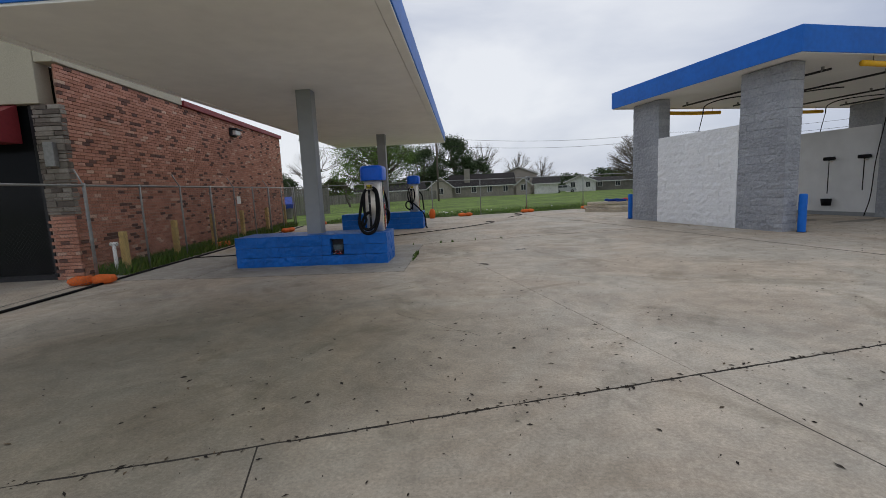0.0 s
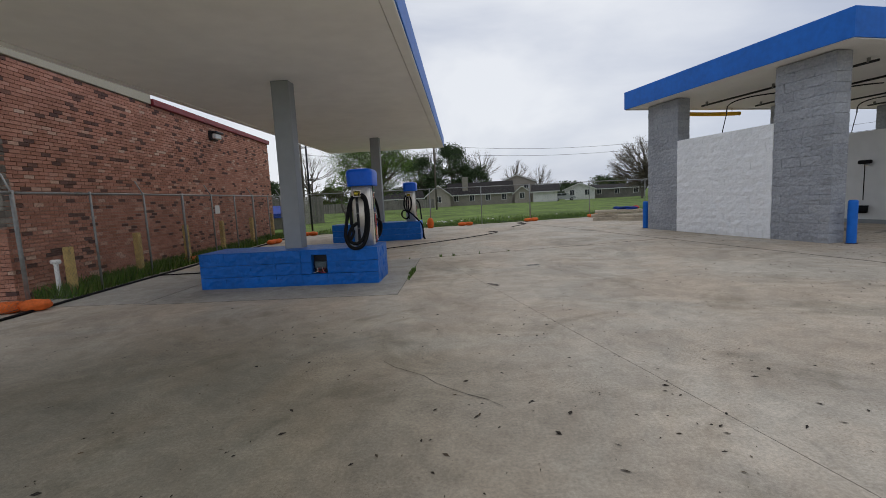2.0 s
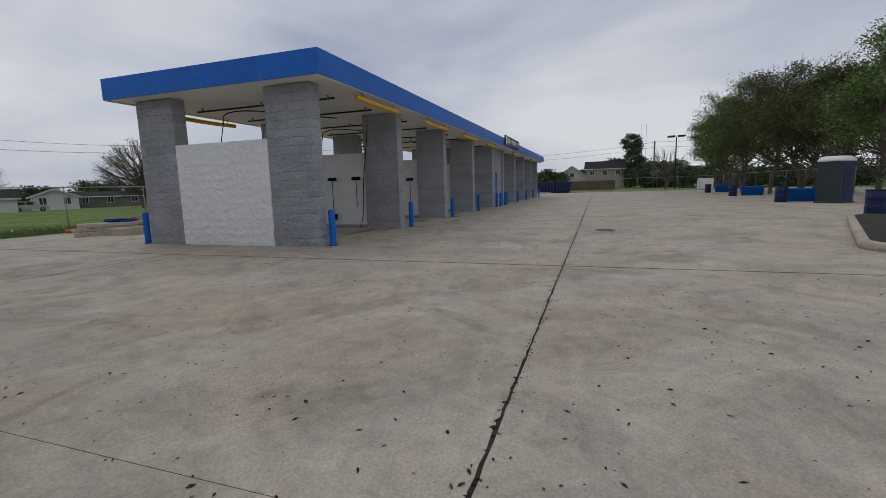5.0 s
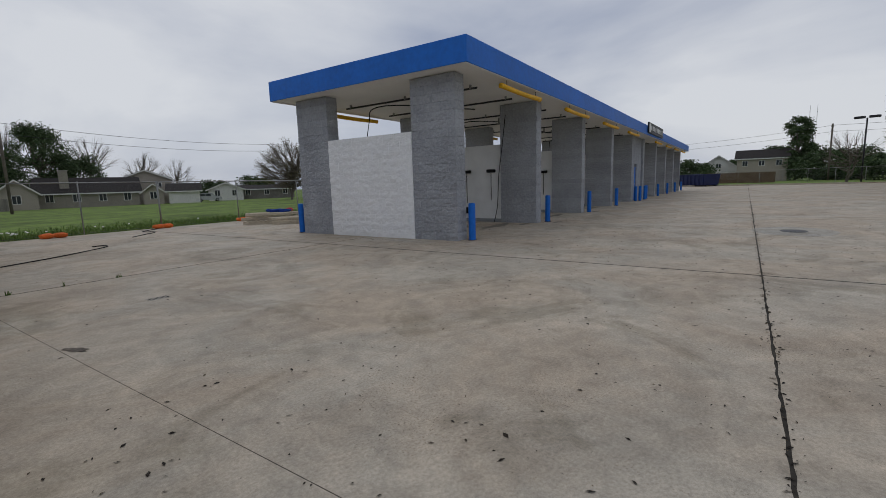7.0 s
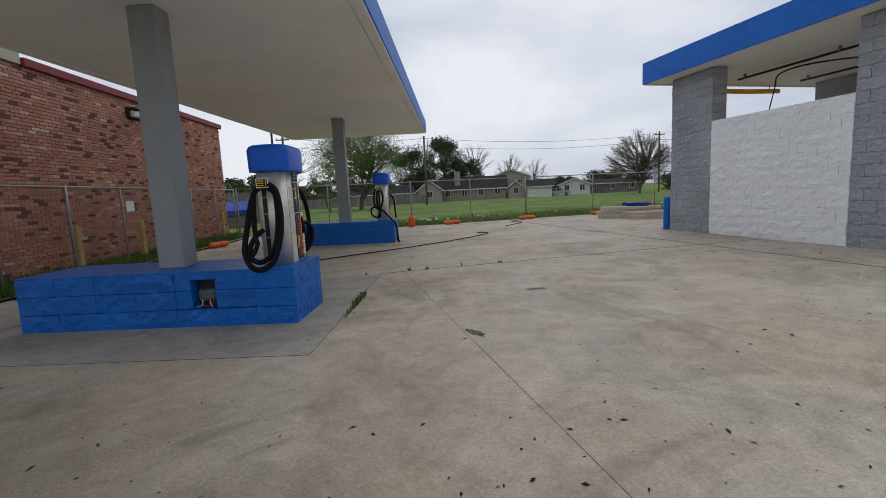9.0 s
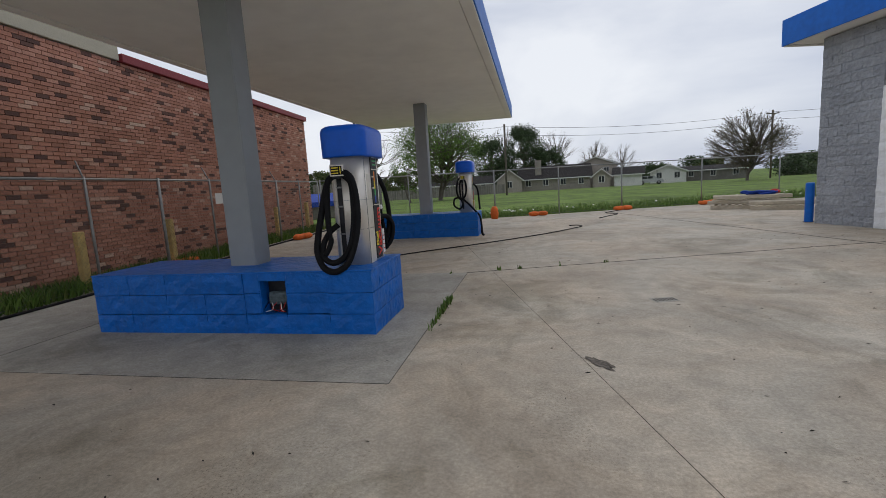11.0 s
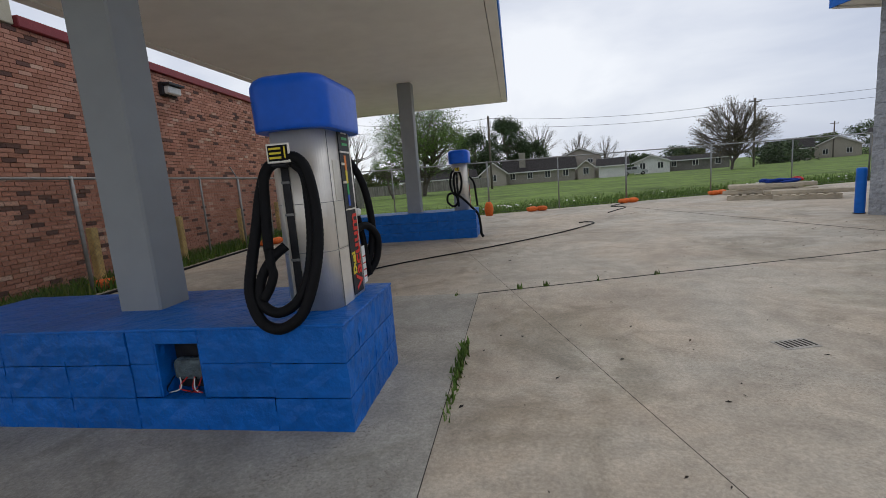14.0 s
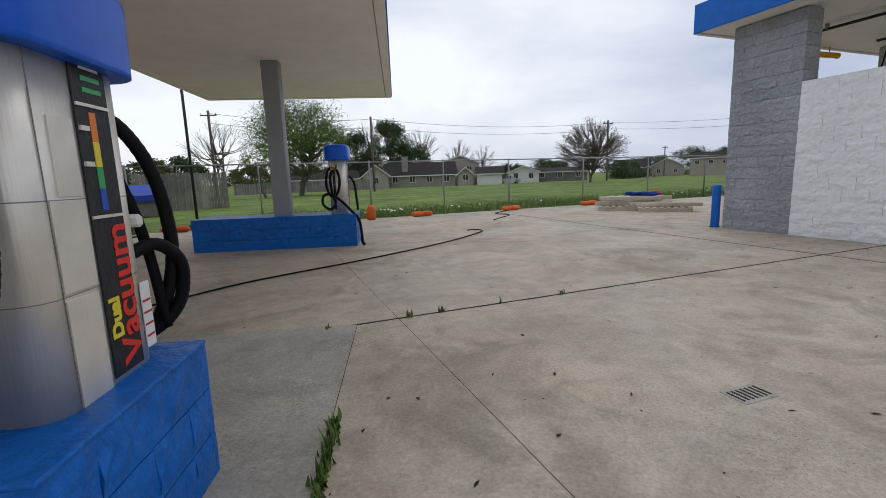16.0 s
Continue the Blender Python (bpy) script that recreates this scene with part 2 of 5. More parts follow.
M_SIGNBLUE = material("blue_sign_ink", (0.02, 0.08, 0.45), 0.4, var=0.05, bump=0)
M_LENS = material("lamp_lens", (0.6, 0.6, 0.57), 0.25, var=0.1, bump=0)
M_CAR = material("silver_car_paint", (0.45, 0.46, 0.47), 0.25, 0.3, var=0.05, bump=0)


# ---------------- mesh helpers ----------------
def mesh_of(name, verts, faces, mat, smooth=False):
    me = bpy.data.meshes.new(name)
    me.from_pydata(verts, [], faces)
    me.materials.append(mat)
    if smooth:
        for p in me.polygons:
            p.use_smooth = True
    me.update()
    return me


def place(name, me, parent=None, at=(0, 0, 0), rz=0.0, label=""):
    ob = new(name, me)
    ob.parent = parent
    ob.matrix_basis = pose(*at, 0, 0, rz)
    if label:
        ob["label"] = label
    return ob


def thing(name, at=(0, 0, 0), rz=0.0, label="", category="", group="", kind=""):
    ob = new(name)
    ob.matrix_basis = pose(*at, 0, 0, rz)
    return tagged(ob, label, category, group, kind)


def box_bm(lo, hi, bevel=0.0, seg=2):
    bm = bmesh.new()
    bmesh.ops.create_cube(bm, size=1)
    for v in bm.verts:
        v.co = Vector([lo[i] + (v.co[i] + 0.5) * (hi[i] - lo[i]) for i in range(3)])
    if bevel:
        bmesh.ops.bevel(bm, geom=bm.edges[:], offset=bevel, segments=seg, affect="EDGES", profile=0.5)
    return bm


def part(name, bm, mat, parent=None, label="", smooth=False):
    me = bpy.data.meshes.new(name)
    bm.to_mesh(me)
    bm.free()
    me.materials.append(mat)
    if smooth:
        for p in me.polygons:
            p.use_smooth = True
    return place(name, me, parent, label=label)


def box(name, lo, hi, mat, parent=None, bevel=0.006, label=""):
    return part(name, box_bm(lo, hi, bevel, 1), mat, parent, label)


def tube_data(points, r, sides=8, closed_ends=True, taper=None):
    """Verts and faces of a tube along points; taper: radius at each point."""
    pts = [Vector(p) for p in points]
    vs, fs = [], []
    up = Vector((0.13, 0.21, 1)).normalized()
    for i, p in enumerate(pts):
        d = (pts[min(i + 1, len(pts) - 1)] - pts[max(i - 1, 0)]).normalized()
        s = d.cross(up)
        if s.length < 0.05:
            s = d.cross(Vector((1, 0, 0)))
        s.normalize()
        u = s.cross(d)
        up = u if u.length > 0.1 else up
        rr = taper[i] if taper else r
        for k in range(sides):
            a = 2 * math.pi * k / sides
            vs.append(p + (s * math.cos(a) + u * math.sin(a)) * rr)
    for i in range(len(pts) - 1):
        for k in range(sides):
            a, b = i * sides + k, i * sides + (k + 1) % sides
            fs.append((a, b, b + sides, a + sides))
    if closed_ends:
        fs.append(tuple(range(sides - 1, -1, -1)))
        fs.append(tuple(range(len(vs) - sides, len(vs))))
    return vs, fs


def spline(points, n=8):
    """Catmull-Rom through points."""
    P = [Vector(p) for p in points]
    P = [P[0] * 2 - P[1]] + P + [P[-1] * 2 - P[-2]]
    out = []
    for i in range(1, len(P) - 2):
        for k in range(n):
            t = k / n
            a, b, c, d = P[i - 1:i + 3]
            out.append(0.5 * (2 * b + (c - a) * t + (2 * a - 5 * b + 4 * c - d) * t * t + (3 * b - a - 3 * c + d) * t ** 3))
    out.append(P[-2])
    return out


def tube(name, points, r, mat, parent=None, sides=8, n=0, label="", ribs=False):
    pts = spline(points, n) if n else points
    taper = [r * (1.0 if i % 2 else 0.95) for i in range(len(pts))] if ribs else None
    vs, fs = tube_data(pts, r, sides, True, taper)
    return place(name, mesh_of(name, vs, fs, mat, True), parent, label=label)


def wonky_block(name, w, d, h, mat, seed, amp, nx=4, nz=2):
    """A split-face block: its four upright faces are broken and uneven; w along x, d along y, base at z = 0."""
    rng = random.Random(seed)
    vs, fs = [], []
    ring = []
    for i in range(nx):
        ring.append((-w / 2 + w * i / nx, -d / 2, 0, -1))
    for i in range(max(1, nx // 2)):
        k = max(1, nx // 2)
        ring.append((w / 2, -d / 2 + d * i / k, 1, 0))
    for i in range(nx):
        ring.append((w / 2 - w * i / nx, d / 2, 0, 1))
    for i in range(max(1, nx // 2)):
        k = max(1, nx // 2)
        ring.append((-w / 2, d / 2 - d * i / k, -1, 0))
    m = len(ring)
    for j in range(nz + 1):
        z = h * j / nz
        for (x, y, ax, ay) in ring:
            o = rng.uniform(-amp, amp) if 0 < j < nz else -amp * 0.5
            vs.append((x + ax * o, y + ay * o, z))
    for j in range(nz):
        for k in range(m):
            a, b = j * m + k, j * m + (k + 1) % m
            fs.append((a, b, b + m, a + m))
    fs.append(tuple(range(m - 1, -1, -1)))
    fs.append(tuple(range(nz * m, nz * m + m)))
    return mesh_of(name, vs, fs, mat)


def text_mesh(words, size, mat, depth=0.001):
    cu = bpy.data.curves.new("lettering", "FONT")
    cu.offset = .0035
    cu.body, cu.size, cu.extrude, cu.align_x, cu.align_y = words, size, depth, "CENTER", "CENTER"
    tmp = bpy.data.objects.new("lettering", cu)
    scene.collection.objects.link(tmp)
    bpy.context.view_layer.update()
    me = bpy.data.meshes.new_from_object(tmp.evaluated_get(bpy.context.evaluated_depsgraph_get()))
    bpy.data.objects.remove(tmp)
    me.materials.clear()
    me.materials.append(mat)
    return me


# ---------------- ground and slabs ----------------
ANG = 15.7                      # the lot and the wash building turn by this against the canopy
CA, SA = math.cos(radians(ANG)), math.sin(radians(ANG))
JX, JY = 1.88, 3.34             # a crossing of slab joints


def lot(u, v, z=0.0):
    return (JX + u * CA - v * SA, JY + u * SA + v * CA, z)


FENCE_V = 19.2


def ground_z(x, y):
    v = -(x - JX) * SA + (y - JY) * CA
    s = min(max(v - FENCE_V - 1, 0), 90)
    return -0.05 - 0.009 * s


vs, fs, N = [], [], 90
for i in range(N + 1):
    for j in range(N + 1):
        x, y = (i / N * 2 - 1), (j / N * 2 - 1)
        x, y = 900 * x * abs(x) ** 1.6 + 5 * x, 900 * y * abs(y) ** 1.6 + 12 * y
        vs.append((x, y, ground_z(x, y)))
for i in range(N):
    for j in range(N):
        a = i * (N + 1) + j
        fs.append((a, a + N + 1, a + N + 2, a + 1))
tagged(place("ground", mesh_of("ground", vs, fs, M_GRASS)), "rough green grass field beyond the concrete lot", "grass", kind="structure")

pavement = thing("pavement", label="worn stained concrete slabs with dirty joints", category="pavement", kind="structure")
pav_lo, pav_hi = -30.0, FENCE_V
bed = [lot(-12, pav_lo, -0.0012), lot(75, pav_lo, -0.0012), lot(75, pav_hi, -0.0012), lot(-12, pav_hi, -0.0012)]
place("joint_bed", mesh_of("joint_bed", bed, [(0, 1, 2, 3)], M_DIRT), pavement, label="dark dirt in the joints")


def slab(u0, u1, v0, v1, ga=0.006, gb=0.006, gv0=0.006, gv1=0.006):
    rng = random.Random(int(u0 * 31 + v0 * 17))
    n = max(2, int((u1 - u0) / 0.1)) if v0 in (0.0,) or v1 in (0.0,) else 1
    low, high = [], []
    for i in range(n + 1):
        u = u0 + ga + (u1 - u0 - ga - gb) * i / n
        low.append(lot(u, v0 + gv0 + (rng.uniform(-.006, .008) if n > 1 else 0)))
        high.append(lot(u, v1 - gv1 - (rng.uniform(-.006, .008) if n > 1 else 0)))
    ring = low + high[::-1]
    m = len(ring)
    v = ring + [(x, y, -0.12) for x, y, z in ring]
    f = [tuple(range(m))] + [(k, k + m, (k + 1) % m + m, (k + 1) % m) for k in range(m)]
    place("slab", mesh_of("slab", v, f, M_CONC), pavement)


V_LINES = [pav_lo, -18.0, -9.0, 0.0, 8.82, pav_hi]
for v0, v1 in zip(V_LINES, V_LINES[1:]):
    us = [-12, -9.2, -3.0, 0.0, 6.2, 12.4] if v0 < 0 else [-12, -6.2, 0.0, 6.2, 12.4]
    us = us + [18.6, 24.8, 31, 37.2, 43.4, 49.6, 55.8, 62, 75]
    for u0, u1 in zip(us, us[1:]):
        def gap(q):
            return (0.005 if v0 < 0 else 0.0025) if q <= 0 else (0.022 if q in (6.2, 31) else 0.0025)
        slab(u0, u1, v0, v1, gap(u0), gap(u1), 0.009 if v0 == 0 else 0.019, 0.009 if v1 == 0 else 0.019)

# the smoother apron under the vacuum islands
apron = thing("apron", label="smooth grey concrete apron around the vacuum island", category="pavement", kind="structure")
for (x0, x1, y0, y1) in [(-4.75, -0.87, 7.9, 11.72), (-7.0, -4.77, 8.0, 11.3)]:
    box("apron_slab", (x0, y0, -0.02), (x1, y1, 0.004), M_APRON, apron, 0.003)
    box("apron_joint", (x0 - 0.006, y0 - 0.006, -0.02), (x1 + 0.004, y1 + 0.006, 0.0015), M_DIRT, apron, 0)


# ---------------- vacuum canopy ----------------
def canopy():
    t = thing("vacuum_canopy", label="flat white canopy with a blue edge over the vacuum islands", category="canopy")
    x0, x1, y0, y1, z = -5.4, -0.5, 4.9, 20.95, 3.48
    box("soffit", (x0 + .16, y0 + .16, z + .012), (x1 - .16, y1 - .16, z + .16), M_SOFFIT, t, 0)
    for lo, hi in [((x0, y0, z), (x0 + .15, y1, z + .05)), ((x1 - .15, y0, z), (x1, y1, z + .05)),
                   ((x0 + .151, y0, z), (x1 - .151, y0 + .15, z + .05)), ((x0 + .151, y1 - .15, z), (x1 - .151, y1, z + .05))]:
        box("edge_trim", lo, hi, M_SOFFIT, t, 0.004)
    for lo, hi in [((x0 - .02, y0, z + .03), (x0, y1, z + .42)), ((x1, y0, z + .03), (x1 + .02, y1, z + .42)),
                   ((x0, y0 - .02, z + .03), (x1, y0, z + .42)), ((x0, y1, z + .03), (x1, y1 + .02, z + .42))]:
        box("fascia", lo, hi, M_BLUE, t, 0.003, "blue painted metal fascia")
    box("roof", (x0 + .01, y0 + .01, z + .3), (x1 - .01, y1 - .01, z + .38), M_TRIMWHITE, t, 0)
    for cx, cy in [(-2.875, 9.415), (-2.71, 16.98)]:
        box("column", (cx - .155, cy - .135, 0.6), (cx + .155, cy + .135, z + .012), M_GREY, t, 0.012, "grey painted steel column")
    return t


canopy()


# ---------------- vacuum islands ----------------
def island(x0, x1, y0, y1, recess, label):
    t = thing("vacuum_island", ((x0 + x1) / 2, (y0 + y1) / 2, 0), 0, label, "island", "vacuum islands")
    W, D = x1 - x0, y1 - y0
    hw, hd = W / 2, D / 2
    ew = 0.2
    n = 7
    bl = W / n
    me_f = [wonky_block("block", bl - .0005, ew, 0.194, M_BLUEBLOCK, 40 + k, 0.007, 5, 3) for k in range(3)]
    me_s = [wonky_block("block", (D - 2 * ew) / 2 - .001, ew, 0.194, M_BLUEBLOCK, 60 + k, 0.01, 5, 3) for k in range(3)]
    rx0, rx1 = (recess[0] - (x0 + x1) / 2, recess[1] - (x0 + x1) / 2) if recess else (9, 9)
    for c in range(3):
        z = 0.2 * c
        for side in (-1, 1):
            for k in range(n):
                xc = -hw + bl * (k + .5)
                if recess and side < 0 and c in (1, 2) and xc + bl / 2 > rx0 and xc - bl / 2 < rx1:
                    for a, b in [(xc - bl / 2, min(rx0, xc + bl / 2)), (max(rx1, xc - bl / 2), xc + bl / 2)]:
                        if b - a > .02:
                            box("block", (a, -hd + .005, z + .002), (b, -hd + ew, z + .2), M_BLUEBLOCK, t, 0.004)
                    continue
                place("block", me_f[(k + c) % 3], t, (xc, side * (hd - ew / 2), z), 180 if side > 0 else 0)
            for k in range(2):
                place("block", me_s[(k + c) % 3], t, (side * (hw - ew / 2), (k - .5) * (D - 2 * ew) / 2, z), 90 * side)
    box("core", (-hw + .15, -hd + .17, 0), (hw - .15, hd - .17, .592), M_BLUE, t, 0)
    bm = box_bm((-hw - .004, -hd - .004, .594), (hw + .004, hd + .004, .612), 0.006, 2)
    part("top", bm, M_BLUEBLOCK, t)
    if recess:
        box("recess_back", (rx0, -hd + .15, .2), (rx1, -hd + .168, .59), M_DARK, t, 0, "dark back of the outlet recess")
        box("recess_lintel", (rx0, -hd + .004, .52), (rx1, -hd + .15, .594), M_BLUEBLOCK, t, 0.003)
        for e in (rx0, rx1 - .012):
            box("recess_frame", (e, -hd + .01, .2), (e + .012, -hd + .15, .52), M_BLUEBLOCK, t, 0.002)
        bm = box_bm((rx0 + .04, -hd + .07, .27), (rx1 - .04, -hd + .15, .40), 0.03, 2)
        part("wiring_box", bm, M_WRAP, t, "crumpled grey wrapping over the wiring")
        rng = random.Random(5)
        for k in range(7):
            px = rng.uniform(rx0 + .04, rx1 - .04)
            tube("wire", [(px, -hd + .08, .3), (px + rng.uniform(-.05, .05), -hd + .04, .24), (px + rng.uniform(-.08, .08), -hd + .05, .208)], .004,
                 rng.choice([M_RED, M_BLACK, M_TRIMWHITE]), t, 5, 4)
    return t


island(-4.38, -1.31, 8.89, 9.80, (-2.46, -2.17), "blue painted block island with an open outlet recess")
island(-4.28, -1.27, 16.52, 17.42, None, "far blue painted block island under the canopy")


# ---------------- vacuum machines ----------------
def round_rect(x0, x1, y0, y1, r, n=5):
    pts = []
    for cx, cy, a0 in [(x1 - r, y1 - r, 0), (x0 + r, y1 - r, 90), (x0 + r, y0 + r, 180), (x1 - r, y0 + r, 270)]:
        for k in range(n + 1):
            a = radians(a0 + 90 * k / n)
            pts.append((cx + r * math.cos(a), cy + r * math.sin(a)))
    return pts


def loft(name, rings, mat, parent, label=""):
    vs, fs = [], []
    m = len(rings[0][0])
    for ring, z in rings:
        vs += [(x, y, z) for x, y in ring]
    for j in range(len(rings) - 1):
        for k in range(m):
            a, b = j * m + k, j * m + (k + 1) % m
            fs.append((a, b, b + m, a + m))
    fs.append(tuple(range(m - 1, -1, -1)))
    fs.append(tuple(range((len(rings) - 1) * m, len(rings) * m)))
    me = mesh_of(name, vs, fs, mat, True)
    for p in me.polygons[-2:]:
        p.use_smooth = False
    return place(name, me, parent, label=label)


def grow(r, d):
    return round_rect(-.165 - d, .165 + d, -.265 - d, .265 + d, r)


def vacuum(at, label, near):
    """Origin at the base centre; the front hose hangs on the -y face, the sign panel is on the +x face."""
    t = thing("vacuum_machine", at, 0, label, "vacuum", "vacuum machines")
    loft("body", [(grow(.09, 0), 0), (grow(.09, 0), 1.07)], M_STEEL, t, "brushed stainless steel body")
    loft("neck", [(grow(.08, -.02), 1.02), (grow(.08, -.02), 1.1)], M_BLACK, t)
    loft("cap", [(grow(.13, .056), 1.028), (grow(.13, .059), 1.03), (grow(.13, .06), 1.05), (grow(.13, .063), 1.25), (grow(.13, .061), 1.27), (grow(.13, .05), 1.298), (grow(.12, .025), 1.316), (grow(.1, -.03), 1.325)],
         M_CAPBLUE, t, "blue moulded plastic cap")
    for zz in (.34, .62):
        loft("band", [(grow(.09, .001), zz), (grow(.09, .001), zz + .003)], M_GALV, t)
    # sign panel on the side
    sx = .167
    sign = box("sign_panel", (sx, -.015, .02), (sx + .006, .15, 1.06), M_DARK, t, 0.002, "dark sign panel with a rainbow strip")
    box("sign_frame", (sx + .006, -.012, .555), (sx + .012, .147, .565), M_STEEL, sign, 0)
    box("sign_frame", (sx + .006, -.012, .905), (sx + .012, .147, .915), M_STEEL, sign, 0)
    box("rainbow", (sx + .006, .045, .8), (sx + .008, .075, .89), M_SIGNORANGE, sign, 0)
    box("rainbow", (sx + .006, .045, .72), (sx + .008, .075, .799), M_SIGNYEL, sign, 0)
    box("rainbow", (sx + .006, .045, .65), (sx + .008, .075, .719), M_SIGNGREEN, sign, 0)
    box("rainbow", (sx + .006, .045, .58), (sx + .008, .075, .649), M_SIGNBLUE, sign, 0)
    for k in range(3):
        box("writing_bar", (sx + .006, .03, 1.02 - k * .035), (sx + .008, .12, 1.035 - k * .035), M_SIGNGREEN if k else M_SIGNWHITE, sign, 0)
    for k in range(2):
        box("coin_slot", (sx + .006, -.01, .72 + k * .11), (sx + .014, .03, .735 + k * .11), M_STEEL, sign, 0)
    for words, size, mat, y, z in [("Vacuum", .15, M_SIGNRED, .098, .29), ("Dual", .075, M_SIGNYEL, .03, .22)]:
        ob = place("lettering", text_mesh(words, size, mat), sign)
        ob.matrix_basis = Matrix.Translation((sx + .0075, y, z)) @ Euler((radians(90), radians(-90), radians(90))).to_matrix().to_4x4()
    for za, zb, ya, yb in [(.0, .33, -.17, -.03), (.35, .62, -.17, -.025), (.63, .86, -.13, -.03)]:
        box("side_panel", (sx - .003, ya, za), (sx + .003, yb, zb), M_STEEL, t, 0.001, "overlapping steel side plate")
    box("seam", (sx - .002, -.176, 0), (sx + .001, -.174, 1.05), M_GALV, t, 0)
    info = box("info_label", (sx, .19, .05), (sx + .003, .25, .3), M_SIGNWHITE, t, 0, "white instruction label")
    for k in range(4):
        box("writing_bar", (sx + .003, .195, .09 + k * .045), (sx + .0045, .245, .098 + k * .045), M_RED, info, 0)
    # front door, hose hanger and notice
    box("door_edge", (-.1, -.271, .06), (-.085, -.265, .94), M_STEEL, t, 0.001)
    box("door_strip", (-.08, -.276, .08), (-.035, -.266, .88), M_DARK, t, 0.002)
    for zz in (.3, .56, .74):
        box("latch", (-.085, -.282, zz), (-.03, -.275, zz + .016), M_GALV, t, 0.004)
    hanger = box("hose_hanger", (-.09, -.36, .83), (.01, -.265, .855), M_DARK, t, 0.008)
    notice = box("notice", (-.095, -.375, .85), (.04, -.367, .955), M_STEEL, t, 0.004, "small framed yellow and black notice")
    box("notice_face", (-.083, -.378, .862), (.028, -.3755, .943), M_BLACK, notice, 0)
    for k in range(3):
        box("writing_bar", (-.076, -.3795, .873 + k * .024), (-.008, -.3785, .884 + k * .024), M_SIGNYEL, notice, 0)
    box("writing_bar", (.008, -.3795, .872), (.017, -.3785, .935), M_SIGNYEL, notice, 0)
    y = -.335
    if near:
        outer = [(-.06, -.3, .86), (-.03, -.345, .87), (.05, -.35, .875), (.11, -.35, .8), (.138, -.355, .6), (.143, -.385, .42), (.13, -.44, .26), (.09, -.49, .11), (.04, -.525, .03), (-.06, -.54, -.012),
                 (-.17, -.52, .03), (-.24, -.475, .165), (-.243, -.42, .32), (-.22, -.36, .515), (-.179, -.345, .694), (-.125, -.34, .82), (-.075, -.33, .86)]
        inner = [(-.1, -.32, .85), (-.139, -.35, .79), (-.157, -.35, .613), (-.156, -.37, .473), (-.142, -.4, .385)]
        low = [(.03, -.33, .85), (.09, -.34, .78), (.1, -.345, .62), (.1, -.37, .427), (.08, -.42, .24), (.025, -.47, .115), (-.075, -.5, .065), (-.175, -.48, .115), (-.19, -.44, .225), (-.137, -.395, .338), (-.066, -.35, .403)]
        tube("hose", outer, .031, M_BLACK, t, 10, 14, "black ribbed vacuum hose", True)
        tube("hose", inner, .029, M_BLACK, t, 10, 14, "", True)
        tube("hose", low, .029, M_BLACK, t, 10, 14, "", True)
        tube("nozzle", [(-.143, -.4, .4), (-.128, -.42, .3), (-.11, -.44, .26), (-.13, -.46, .19), (-.165, -.48, .13)], .026, M_BLACK, t, 8, 4, "black crevice nozzle")
        back = [(-.02, .27, .9), (.06, .36, .9), (.14, .43, .72), (.17, .46, .45), (.15, .45, .25), (.08, .42, .08), (-.02, .40, .04), (-.1, .38, .12)]
        lowb = [(.1, .27, .4), (.16, .37, .42), (.2, .46, .32), (.17, .46, .15), (.08, .40, .05), (-.05, .37, .035), (-.2, .37, .035)]
        nozz = [(.02, .29, .85), (.08, .36, .6), (.11, .40, .35), (.13, .42, .06)]
        tube("hose", back, .027, M_BLACK, t, 10, 14, "", True)
        tube("hose", lowb, .027, M_BLACK, t, 10, 14, "", True)
        tube("nozzle", nozz, .022, M_BLACK, t, 8, 4)
        box("switch_knob", (.1, .27, .5), (.16, .3, .55), M_TRIMWHITE, t, 0.012, "round white knob")
    else:
        loop = [(-.09, y, .9), (-.17, y, .8), (-.2, y, .55), (-.12, y - .02, .35), (-.0, y - .02, .4), (.05, y, .62), (.02, y, .82), (-.06, y, .86), (-.12, y, .7), (-.1, y - .02, .4),
                (-.05, y - .04, .2), (-.15, y - .04, .1), (-.28, y - .03, .2), (-.26, y - .02, .36), (-.1, y - .03, .38), (.1, y - .06, .22), (.25, y - .1, .06), (.38, y - .12, -.1), (.42, y - .14, -.35), (.43, y - .14, -.56)]
        tube("hose", loop, .026, M_BLACK, t, 8, 8, "black vacuum hose hanging to the ground", True)
        tube("nozzle", [(.42, y - .14, -.45), (.43, y - .14, -.54), (.47, y - .15, -.6)], .03, M_BLACK, t, 8, 3)
        tube("hose", [(.1, .2, .8), (.26, .25, .6), (.3, .2, .3), (.33, .1, .05)], .026, M_BLACK, t, 8, 8, "", True)
    return t


vacuum((-1.595, 9.41, .612), "stainless steel vacuum machine with blue cap and looped black hoses", True)
vacuum((-1.6, 17.0, .612), "far stainless vacuum machine with its hose hanging down", False)


# ---------------- wash building ----------------
wash = Matrix.Translation((7.5, 10.45, 0)) @ pose(0, 0, 0, 0, 0, ANG)


def wash_thing(name, u, v, z=0, rz=0, **k):
    t = thing(name, **k)
    t.matrix_basis = wash @ pose(u, v, z, 0, 0, rz)
    return t


ROOF_L, ROOF_D, ROOF_Z = 44.1, 6.7, 3.93


